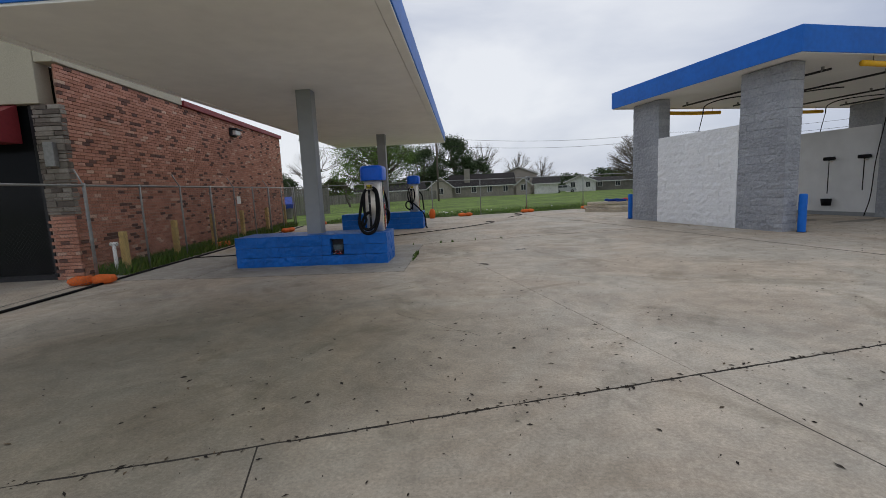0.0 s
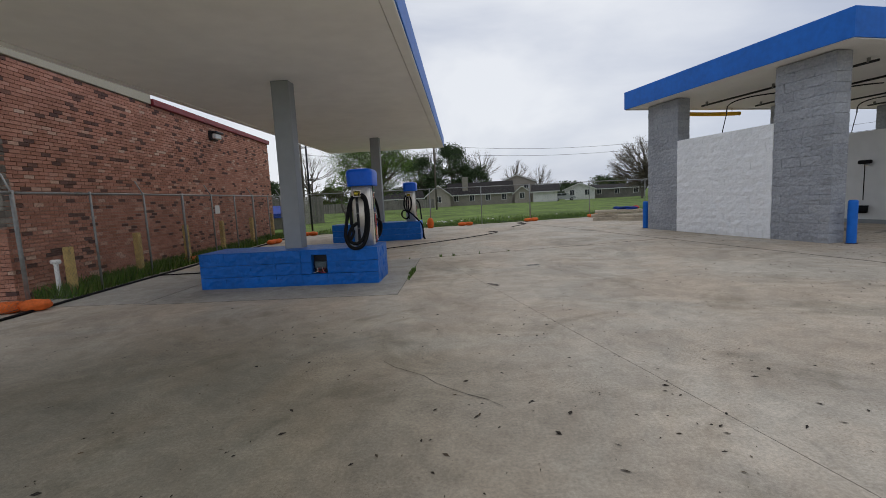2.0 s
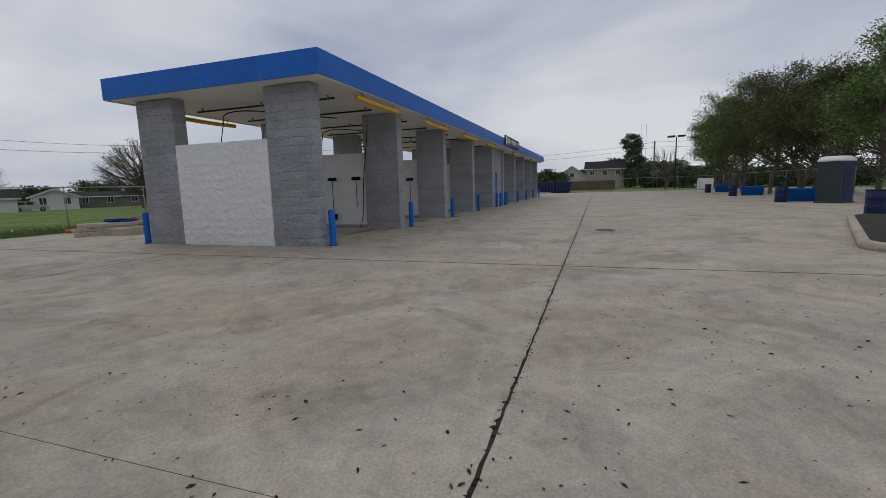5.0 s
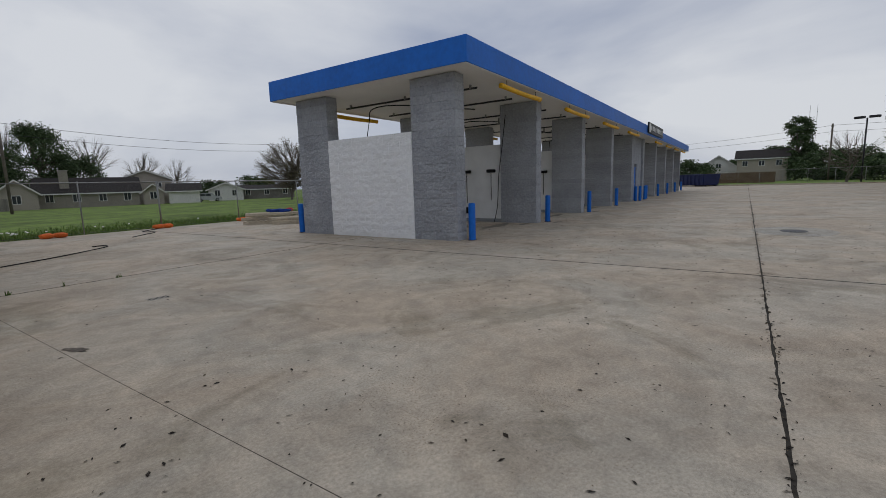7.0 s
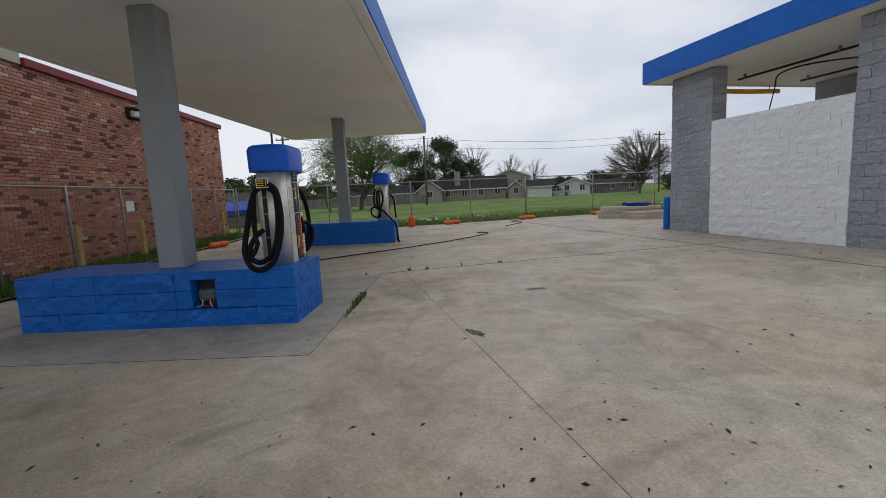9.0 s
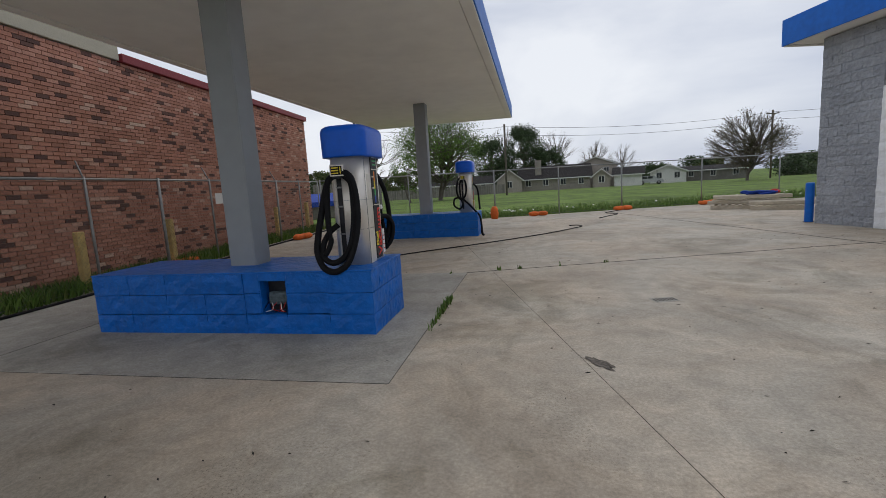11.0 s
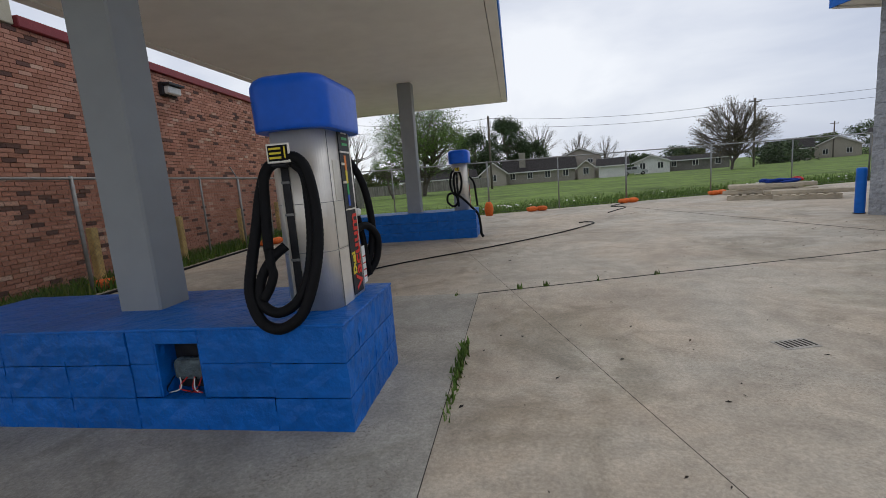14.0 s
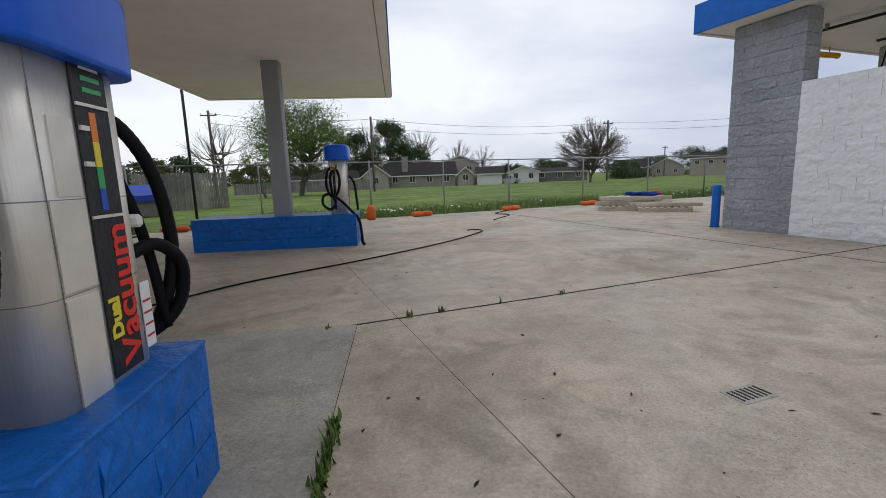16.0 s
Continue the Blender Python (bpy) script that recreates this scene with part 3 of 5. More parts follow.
def wash_roof():
    t = wash_thing("wash_roof", 0, 0, label="long flat roof with a bright blue fascia over the wash bays", category="roof")
    box("soffit", (.05, .05, ROOF_Z + .01), (ROOF_L - .05, ROOF_D - .05, ROOF_Z + .1), M_TRIMWHITE, t, 0)
    for lo, hi in [((0, -.03, ROOF_Z), (ROOF_L, 0, ROOF_Z + .55)), ((0, ROOF_D, ROOF_Z), (ROOF_L, ROOF_D + .03, ROOF_Z + .55)),
                   ((-.03, -.03, ROOF_Z), (0, ROOF_D + .03, ROOF_Z + .55)), ((ROOF_L, -.03, ROOF_Z), (ROOF_L + .03, ROOF_D + .03, ROOF_Z + .55))]:
        box("fascia", lo, hi, M_BLUE, t, 0.004, "bright blue fascia board")
    for lo, hi in [((.0, .0, ROOF_Z - .02), (ROOF_L, .08, ROOF_Z + .008)), ((.0, ROOF_D - .08, ROOF_Z - .02), (ROOF_L, ROOF_D, ROOF_Z + .008))]:
        box("drip_edge", lo, hi, M_TRIMWHITE, t, 0.003)
    box("roof_deck", (.01, .01, ROOF_Z + .3), (ROOF_L - .01, ROOF_D - .01, ROOF_Z + .4), M_GALV, t, 0)


wash_roof()

COURSE = ROOF_Z / 19
CW, CT = 1.3, 0.42
G_MESH = [wonky_block("block", CT - .006, CW / 3 - .001, COURSE - .007, M_GREYBLOCK, 10 + k, 0.009, 4, 2) for k in range(4)]
G_HALF = [wonky_block("block", CT - .006, CW / 6 - .001, COURSE - .007, M_GREYBLOCK, 20 + k, 0.009, 4, 2) for k in range(2)]
W_MESH = [wonky_block("block", .2, .3995, COURSE - .001, M_WHITEBLOCK, 30 + k, 0.009, 4, 2) for k in range(4)]


def block_column(u, v, blocks, label):
    """A pier 1.3 m deep; the near ones of separate blocks in running bond, the far ones in one rough mesh."""
    t = wash_thing("block_column", u, v, label=label, category="column", group="wash bay columns")
    if blocks:
        box("core", (-CT / 2 + .03, -CW / 2 + .03, 0), (CT / 2 - .03, CW / 2 - .03, ROOF_Z), M_GREY, t, 0)
        for c in range(19):
            z = c * COURSE
            if c % 2:
                for k in range(3):
                    place("block", G_MESH[(c + k) % 4], t, (0, -CW / 2 + CW / 3 * (k + .5), z))
            else:
                place("block", G_HALF[c % 2], t, (0, -CW / 2 + CW / 12, z))
                place("block", G_HALF[1], t, (0, CW / 2 - CW / 12, z))
                for k in range(2):
                    place("block", G_MESH[(c + k) % 4], t, (0, -CW / 2 + CW / 6 + CW / 3 * (k + .5), z))
    else:
        for c in range(19):
            me = G_COURSE[c % 3]
            place("course", me, t, (0, 0, c * COURSE))
    return t


G_COURSE = [wonky_block("course", CT - .006, CW - .006, COURSE - .005, M_GREYBLOCK, 70 + k, 0.009, 6, 2) for k in range(3)]
BAY = 4.9
COLS = [0.7 + BAY * i for i in range(5)] + [ROOF_L - 0.7 - BAY * i for i in range(4, -1, -1)]
for i, u in enumerate(COLS):
    for v in (0.62 + CW / 2, ROOF_D - 0.47 - CW / 2):
        block_column(u, v, i == 0 or (i == 1 and v < 3), "grey split-face block pier under the wash roof")

# bay walls between the piers; the end wall of rough white blocks
wall_v0, wall_v1, wall_h = 0.62 + CW, ROOF_D - 0.47 - CW, 13 * COURSE
t = wash_thing("end_wall", COLS[0] - .06, 0, label="rough white painted block wall closing the end bay", category="wall", kind="structure")
n = 8
bw = (wall_v1 - wall_v0) / n
for me in W_MESH:
    for vtx in me.vertices:
        vtx.co.y *= bw / .4
for c in range(13):
    off = 0 if c % 2 else .5
    for k in range(n + (1 if off else 0)):
        a = max(wall_v0, wall_v0 + bw * (k - off))
        b = min(wall_v1, wall_v0 + bw * (k - off + 1))
        if b - a > bw * .9:
            place("block", W_MESH[(k * 3 + c) % 4], t, (-.06, (a + b) / 2, c * COURSE))
        else:
            box("block", (-.158, a, c * COURSE), (.035, b, (c + 1) * COURSE - .001), M_WHITEBLOCK, t, 0.002)
box("core", (-.12, wall_v0, 0), (.1, wall_v1, wall_h - .01), M_BAYWALL, t, 0)
for i, u in enumerate(COLS[1:], 1):
    t = wash_thing("bay_wall", u, 0, label="smooth pale grey panel wall between wash bays", category="wall", kind="structure")
    box("panel", (-.09, wall_v0, 0.12), (.09, wall_v1, wall_h - .03), M_BAYWALL, t, 0.004)
    box("kick", (-.1, wall_v0, 0), (.1, wall_v1, .12), M_GREY, t, 0.004)

# equipment room in the middle of the row
t = wash_thing("equipment_room", COLS[4] + .21, .75, label="grey block equipment room with a blue door", category="room", kind="structure")
rl = COLS[5] - COLS[4] - .42
hy = ROOF_D - 1.5
for c in range(19):
    z = c * COURSE
    for k in range(9):
        a, b = rl * k / 9, rl * (k + 1) / 9
        if 3 <= k <= 4 and z < 2.1:
            continue
        box("block", (a, 0, z + .002), (b - .003, .2, z + COURSE - .002), M_GREYBLOCK, t, 0.004)
box("side_wall", (0, .2, 0), (.2, hy, ROOF_Z), M_GREY, t, 0)
box("side_wall", (rl - .2, .2, 0), (rl, hy, ROOF_Z), M_GREY, t, 0)
door = box("door", (rl / 3, .06, 0), (rl * 5 / 9, .12, 2.1), M_BLUE, t, 0.004, "blue painted steel door")
box("handle", (rl / 3 + .08, .0, 1.0), (rl / 3 + .13, .06, 1.06), M_STEEL, door, 0.005)


def bollard(u, v, label="blue painted steel bollard beside a wash bay pier"):
    t = wash_thing("bollard", u, v, label=label, category="bollard", group="blue bollards")
    vs, fs = [], []
    rings = [(.085, 0), (.085, .86), (.08, .885), (.06, .9)]
    for r, z in rings:
        vs += [(r * math.cos(a * math.pi / 8), r * math.sin(a * math.pi / 8), z) for a in range(16)]
    for j in range(3):
        for k in range(16):
            a, b = j * 16 + k, j * 16 + (k + 1) % 16
            fs.append((a, b, b + 16, a + 16))
    fs.append(tuple(range(48, 64)))
    place("post", mesh_of("post", vs, fs, M_BLUE, True), t)
    loft("base_plate", [(round_rect(-.1, .1, -.1, .1, .09), 0), (round_rect(-.1, .1, -.1, .1, .09), .012)], M_DIRT, t)


for i, u in enumerate(COLS):
    bollard(u + (.1 if i == 0 else .45), .4 if i == 0 else .48)
    if i == 0:
        bollard(u - .12, ROOF_D - .24, "blue painted steel bollard beside the rear pier")
bollard(COLS[4] + 1.1, .35)
bollard(COLS[4] + 2.7, .35)


def clearance_bar(u, v):
    t = wash_thing("clearance_bar", u, v, ROOF_Z - .16, label="yellow clearance bar hung under the roof edge", category="clearance bar", group="yellow clearance bars")
    pts = [(-1.25 + 2.5 * k / 10, 0, -.03 * math.cos((k - 5) / 5 * 1.3)) for k in range(11)]
    tube("bar", pts, .065, M_YELLOW, t, 10)
    for s in (-1, 1):
        tube("hanger", [(s * .95, 0, .03), (s * .95, 0, .18)], .008, M_DARK, t, 5)
        tube("end_cap", [(s * 1.25, 0, -.012), (s * 1.275, 0, -.012)], .068, M_YELLOW, t, 10)


BAYS = [(a + b) / 2 for a, b in zip(COLS, COLS[1:]) if abs(b - a - BAY) < .3]
for u in BAYS:
    clearance_bar(u, .12)
    clearance_bar(u, ROOF_D - .15)


def boom(u):
    t = wash_thing("ceiling_boom", u, 3.3, ROOF_Z, label="dark ceiling boom with pipes and hanging hose", category="boom", group="wash ceiling booms")
    for du in (-1.1, 1.0):
        tube("conduit", [(du, -2.4, -.09), (du, 2.4, -.09)], .028, M_DARK, t, 6)
        for vv in (-2.2, 0, 2.2):
            box("clip", (du - .03, vv - .02, -.1), (du + .03, vv + .02, .012), M_GALV, t, 0)
    tube("pivot", [(0, 0, .01), (0, 0, -.22)], .04, M_GALV, t, 8)
    tube("arm", [(0, 0, -.2), (.5, -.25, -.2), (1.1, -.6, -.16), (1.5, -.85, -.16)], .018, M_DARK, t, 6, 4)
    tube("arm", [(0, 0, -.15), (-.7, .45, -.15), (-1.2, .8, -.2), (-1.55, .95, -.35), (-1.6, .97, -.6)], .018, M_DARK, t, 6, 4)
    tube("hose", [(-1.6, .97, -.6), (-1.75, 1.0, -1.3), (-1.85, .95, -1.75)], .012, M_BLACK, t, 6, 5)


for u in BAYS:
    boom(u)


def brush(u, v, z, length, side=-1):
    t = wash_thing("foam_brush", u, v, z, label="black foam brush on a long handle hung on the wall", category="brush", group="foam brushes")
    tube("handle", [(0, 0, -length), (0, 0, 0)], .014, M_BLACK, t, 6)
    bm = box_bm((-.05, -.17, -.06), (.05, .17, .05), .03, 2)
    part("head", bm, M_BLACK, t)
    box("hook", (-.01, -.03, -.12), (.12, .03, -.09), M_STEEL, t, 0.003)


for i, u in enumerate(COLS[1:5]):
    brush(u - .2, wall_v0 + .37, 1.78, 1.0)
    if i == 0:
        brush(u - .2, wall_v0 + 1.35, 1.78, 1.1)
t = wash_thing("brush_holder", COLS[1] - .2, wall_v0 + 1.36, .3, label="round black brush holder on the bay wall", category="holder")
loft("cup", [(round_rect(-.1, .1, -.12, .12, .09), 0), (round_rect(-.12, .1, -.15, .15, .1), .22)], M_BLACK, t)
tube("wash_hose", [wash @ Vector(p) for p in [(COLS[1] - .25, 1.7, 3.6), (COLS[1] - .3, 1.8, 2.6), (COLS[1] - .28, 1.95, 1.6), (COLS[1] - .3, 2.0, .6), (COLS[1] - .35, 2.1, .03)]], .014, M_BLACK, None, 6, 6)
tagged(bpy.data.objects["wash_hose"], "thin black wash hose hanging beside a pier", "hose")

# sign on the fascia, unreadable lettering as plain bars
t = wash_thing("fascia_sign", 20.9, -.06, ROOF_Z + .12, label="dark sign with white letters on the blue fascia", category="sign")
box("board", (0, -.06, 0), (5.4, .02, .62), M_DARK, t, 0.01)
box("emblem", (.1, -.08, .06), (.5, -.061, .56), M_SIGNWHITE, t, 0.03)
for k in range(9):
    x = .75 + k * .5
    box("letter_bar", (x, -.08, .18), (x + .2, -.061, .46), M_SIGNWHITE, t, 0.01)


# ---------------- brick building ----------------
BW = [(-7.16, 8.4), (-8.14, 20.9)]
b_dir = Vector((BW[1][0] - BW[0][0], BW[1][1] - BW[0][1], 0))
b_len = b_dir.length
brick_m = Matrix.Translation((BW[0][0], BW[0][1], 0)) @ Matrix.Rotation(math.atan2(b_dir.y, b_dir.x), 4, "Z")
BRICK_H = 4.03


def brick_house():
    """x runs along the long wall, the outer face is at y = 0 facing -y; the shop front stands at x = 0."""
    t = thing("brick_building", label="long red brick shop building with red metal roof edge", category="building")
    t.matrix_basis = brick_m
    box("wall", (.35, .02, -.05), (b_len, .3, BRICK_H), M_MORTAR, t, 0)
    box("rear_wall", (b_len - .3, .3, -.05), (b_len, 14, BRICK_H), M_MORTAR, t, 0)
    box("roof", (.3, .3, BRICK_H - .2), (b_len - .3, 14, BRICK_H), M_ROOF, t, 0)
    box("roof_trim", (4.3, -.1, BRICK_H - .02), (b_len + .06, .3, BRICK_H + .14), M_REDMETAL, t, 0.01, "dark red metal roof edge")
    box("parapet", (-.04, -.05, BRICK_H), (4.28, .3, BRICK_H + 1.3), M_STUCCO, t, 0.01, "beige stucco parapet")
    box("front_band", (-.06, .3, 3.3), (.3, 12, BRICK_H + 1.3), M_STUCCO, t, 0.01, "beige stucco band over the shop front")
    box("shop_front", (.12, .55, .1), (.16, 11, 3.3), M_DGLASS, t, 0, "dark shop window")
    for yy in (.56, 2.2, 3.9, 5.6):
        box("mullion", (.07, yy, 0), (.12, yy + .06, 3.3), M_DARK, t, 0)
    box("sill", (.05, .55, 0), (.3, 11, .1), M_DARK, t, 0)
    vs = [(-1.1, .75, 2.75), (-1.1, 9, 2.75), (0, 9, 3.3), (0, .75, 3.3), (-1.1, .75, 2.6), (-1.1, 9, 2.6), (0, 9, 2.6), (0, .75, 2.6)]
    place("awning", mesh_of("awning", vs, [(0, 1, 2, 3), (4, 7, 6, 5), (0, 4, 5, 1), (0, 3, 7, 4), (1, 5, 6, 2), (2, 6, 7, 3)], M_REDMETAL), t, label="dark red metal awning")
    box("pier_core", (.03, .03, 0), (.3, .5, 3.3), M_MORTAR, t, 0)
    rng = random.Random(3)
    z = 1.25
    while z < 3.28:
        h = rng.choice([.06, .09, .12])
        h = min(h, 3.29 - z)
        y = -.012
        while y < .48:
            w = min(rng.uniform(.16, .34), .5 - y)
            box("stone", (-.01 - rng.uniform(0, .02), y, z + .004), (.06, y + w - .006, z + h - .004), M_STONE, t, 0.006)
            y += w
        box("stone", (-.01, -.015 - rng.uniform(0, .012), z + .004), (rng.uniform(.1, .16), .02, z + h - .004), M_STONE, t, 0.006)
        z += h
    box("meter_box", (-.14, .12, 2.15), (-.02, .3, 2.6), M_GALV, t, 0.01, "grey electrical box")
    # wall lamp
    lamp = box("wall_lamp", (7.2, -.12, 3.55), (7.65, .0, 3.83), M_DARK, t, 0.02, "dark wall floodlight")
    part("lens", box_bm((7.22, -.24, 3.58), (7.63, -.121, 3.74), .02, 1), M_LENS, lamp)
    box("hood", (7.17, -.3, 3.75), (7.68, -.121, 3.8), M_DARK, lamp, 0.006)
    return t


brick_house_ob = brick_house()
C_H, C_W = 0.068, 0.205
single = mesh_of("brick", [(x, y, z) for x in (0.004, C_W - .006) for y in (-.014, .03) for z in (.004, C_H - .006)],
                 [(0, 1, 3, 2), (4, 6, 7, 5), (0, 4, 5, 1), (2, 3, 7, 6), (0, 2, 6, 4), (1, 5, 7, 3)], M_BRICKOB)
jv, jf, count = [], [], 0
rng = random.Random(11)
for r in range(int(BRICK_H / C_H)):
    z = r * C_H
    off = (C_W / 2 if r % 2 else 0)
    x = .02 - off
    while x < b_len - .01:
        x0, x1 = max(.02, x), min(x + C_W, b_len)
        if x1 - x0 > .04:
            if 3.2 < x < 5.1 and 1.2 < z < 3.9 and count < 300 and x1 - x0 > C_W - .01:
                place("brick", single, brick_house_ob, (x0, -rng.uniform(0, .004), z))
                count += 1
            else:
                p = -.014 - rng.uniform(0, .004)
                b = len(jv)
                jv += [(xx, yy, zz) for xx in (x0 + .004, x1 - .006) for yy in (p, .03) for zz in (z + .004, z + C_H - .006)]
                jf += [tuple(b + k for k in q) for q in ((0, 1, 3, 2), (4, 6, 7, 5), (0, 4, 5, 1), (2, 3, 7, 6), (0, 2, 6, 4), (1, 5, 7, 3))]
        x += C_W
# bricks of the low pier at the shop front
for r in range(18):
    for k in range(3):
        b = len(jv)
        y0 = .0 + k * .17 - (.08 if r % 2 else 0)
        y0, y1 = max(0.0, y0), min(.5, y0 + .165)
        jv += [(xx, yy, zz) for xx in (-.03, .05) for yy in (y0, y1) for zz in (r * C_H + .004, r * C_H + C_H - .006)]
        jf += [tuple(b + i for i in q) for q in ((0, 1, 3, 2), (4, 6, 7, 5), (0, 4, 5, 1), (2, 3, 7, 6), (0, 2, 6, 4), (1, 5, 7, 3))]
tagged(place("brickwork", mesh_of("brickwork", jv, jf, M_BRICK), brick_house_ob), kind="stuff")


# ---------------- chain-link fences ----------------
def fence(a, b, h, posts, label, barb=False, ztop=None):
    """Posts, rail and woven wire from a to b."""
    A, B = Vector((*a, 0)), Vector((*b, 0))
    d = B - A
    L = d.length
    t = thing("chain_link_fence", (a[0], a[1], 0), math.degrees(math.atan2(d.y, d.x)), label, "fence", "chain-link fences")
    for i in range(posts + 1):
        x = L * i / posts
        tube("post", [(x, 0, -.1), (x, 0, h + .04)], .03 if i % 3 == 0 else .022, M_GALV, t, 8)
        if barb and i % 2 == 0:
            tube("barb_arm", [(x, 0, h), (x + .12, .22, h + .3)], .014, M_GALV, t, 6)
    tube("top_rail", [(0, 0, h), (L, 0, h)], .02, M_GALV, t, 8)
    tube("tension_wire", [(0, 0, .06), (L, 0, .06)], .004, M_WIRE, t, 4)
    vs, fs, step, r = [], [], .07, .0012
    n = int((L + h) / step)
    for k in range(n):
        for s in (0, 1):
            x0 = k * step - h
            p, q = [x0, .04], [x0 + h - .04, h - .02]
            if p[0] < 0:
                p = [0, .04 - p[0]]
            if q[0] > L:
                q = [L, q[1] - (q[0] - L)]
            if q[1] - p[1] < .03:
                continue
            if s:
                p[0], q[0] = L - p[0], L - q[0]
            b0 = len(vs)
            y = .003 if s else -.003
            vs += [(p[0] - r, y, p[1]), (p[0] + r, y, p[1]), (p[0], y + .002, p[1]), (q[0] - r, y, q[1]), (q[0] + r, y, q[1]), (q[0], y + .002, q[1])]
            fs += [(b0, b0 + 1, b0 + 4, b0 + 3), (b0 + 1, b0 + 2, b0 + 5, b0 + 4), (b0 + 2, b0, b0 + 3, b0 + 5)]
    tagged(place("wire_mesh", mesh_of("wire_mesh", vs, fs, M_WIRE), t), kind="stuff")
    return t


def left_x(y):
    return -6.37 - .085 * (y - 7)


def back_y(x):
    return 22.62 + .289 * x


fence((left_x(1.65), 1.65), (left_x(7.85), 7.85), 1.76, 2, "grey temporary chain-link fence before the shop front")
fence((left_x(7.86), 7.86), (left_x(20.25), 20.25), 1.76, 8, "grey chain-link fence along the brick building", True)
for x0, x1 in [(-7.5, -1.3), (-1.3, 3.5), (3.5, 12.9), (12.9, 34)]:
    fence((x0, back_y(x0)), (x1, back_y(x1)), 1.78, max(2, round((x1 - x0) / 3.1)), "grey chain-link fence between lot and field")
fence((33, -9), (76, 6), 2.1, 12, "grey chain-link fence before the street trees")
fence((76, 6), (82, 30), 2.0, 8, "grey chain-link fence at the far end of the lot")


def sandbag(x, y, rz, label="orange sandbag weighing down the fence foot", s=1.0):
    t = thing("sandbag", (x, y, 0.0), rz, label, "sandbag", "orange sandbags")
    for k, (dx, dz, rot) in enumerate([(-.16, 0, 8), (.17, 0, -12)]):
        bm = bmesh.new()
        bmesh.ops.create_icosphere(bm, subdivisions=3, radius=1)
        for v in bm.verts:
            nn = noise.noise(v.co * 2.3 + Vector((x, y, k))) * .16
            c = v.co
            flat = Vector((math.copysign(abs(c.x) ** .7, c.x), math.copysign(abs(c.y) ** .7, c.y), c.z))
            v.co = Vector((flat.x * .2 * s, flat.y * .13 * s, max(0, (flat.z * .5 + .5)) * .17 * s)) * (1 + nn)
            v.co = Matrix.Rotation(radians(rot), 3, "Z") @ v.co + Vector((dx * s, 0, dz))
        part("bag", bm, M_ORANGE, t, "", True)


for x, y, r in [(-6.45, 7.75, 20), (-6.7, 17.4, 80), (-6.5, 20.6, 10), (.3, 22.45, 14), (3.5, 23.4, 18), (6.8, 24.35, 16), (-7.0, 13.0, 85)]:
    sandbag(x, y, r)
t = thing("sand_pail", (-1.3, 21.9, 0), 0, "upright orange sand bag at the fence foot", "sandbag")
loft("pail", [(round_rect(-.12, .12, -.12, .12, .1), 0), (round_rect(-.15, .15, -.15, .15, .12), .2), (round_rect(-.13, .13, -.13, .13, .1), .36), (round_rect(-.07, .07, -.07, .07, .06), .46)], M_ORANGE, t)


def yellow_post(x, y, h):
    t = thing("yellow_post", (x, y, 0), 0, "short worn yellow wooden post behind the fence", "post", "yellow posts")
    bm = box_bm((-.06, -.06, -.1), (.06, .06, h), .02, 2)
    part("post", bm, M_YPOST, t)


for y, h in [(9.0, .85), (10.9, .95), (12.9, 1.0), (15.0, 1.0), (17.4, 1.0), (19.6, 1.05)]:
    yellow_post(left_x(y) - .22, y, h)
t = thing("vent_pipe", (-6.78, 8.75, 0), 0, "white capped vent pipe standing in the weeds", "pipe")
tube("pipe", [(0, 0, -.05), (0, 0, .6)], .035, M_TRIMWHITE, t, 8)
tube("cap", [(-.07, 0, .62), (.07, 0, .62)], .04, M_TRIMWHITE, t, 8)
t = thing("fence_notice", (left_x(14.3) + .03, 14.3, 1.35), 95, "small pale notice tied to the fence", "sign")
box("plate", (-.14, -.006, -.12), (.14, .006, .12), M_TRIMWHITE, t, 0.003)


# ---------------- grass along the fences ----------------
def grass(name, spots, label, hmin, hmax):
    vs, fs = [], []
    rng = random.Random(9)
    for (x, y) in spots:
        h, a, w = rng.uniform(hmin, hmax), rng.uniform(0, 6.28), rng.uniform(.006, .016)
        lean = rng.uniform(.05, .5) * h
        z = ground_z(x, y) if not (name == "joint_weeds") else 0
        b = len(vs)
        dx, dy = math.cos(a), math.sin(a)
        vs += [(x - dy * w, y + dx * w, z), (x + dy * w, y - dx * w, z), (x + dx * lean * .4 + dy * w * .7, y + dy * lean * .4 - dx * w * .7, z + h * .6), (x + dx * lean, y + dy * lean, z + h)]
        fs += [(b, b + 1, b + 2), (b, b + 2, b + 3)]
    tagged(place(name, mesh_of(name, vs, fs, M_BLADE)), label, "grass", kind="stuff")


rng = random.Random(21)
spots = []
for k in range(16000):
    y = rng.uniform(8.6, 20.6)
    spots.append((rng.uniform(left_x(y) - .85, left_x(y) + .06), y))
grass("weeds_strip", spots, "green weeds between fence and brick wall", .08, .32)
spots = []
for k in range(26000):
    x = rng.uniform(-7, 26)
    spots.append((x, back_y(x) + .1 + abs(rng.gauss(0, 3.2))))
grass("field_edge_grass", spots, "green grass along the field fence", .04, .15)
spots = [(-.84 + rng.gauss(0, .015), rng.choice([rng.gauss(9.85, .09), rng.gauss(9.6, .12), rng.gauss(10.05, .05), rng.uniform(9.0, 10.2)])) for k in range(230)]
spots += [(x, 11.75 + (x + .8) * .27 + rng.gauss(0, .012)) for x in [rng.choice([-.4, -.1, .5, 1.2, -1.1]) + rng.gauss(0, .015) for k in range(40)]]
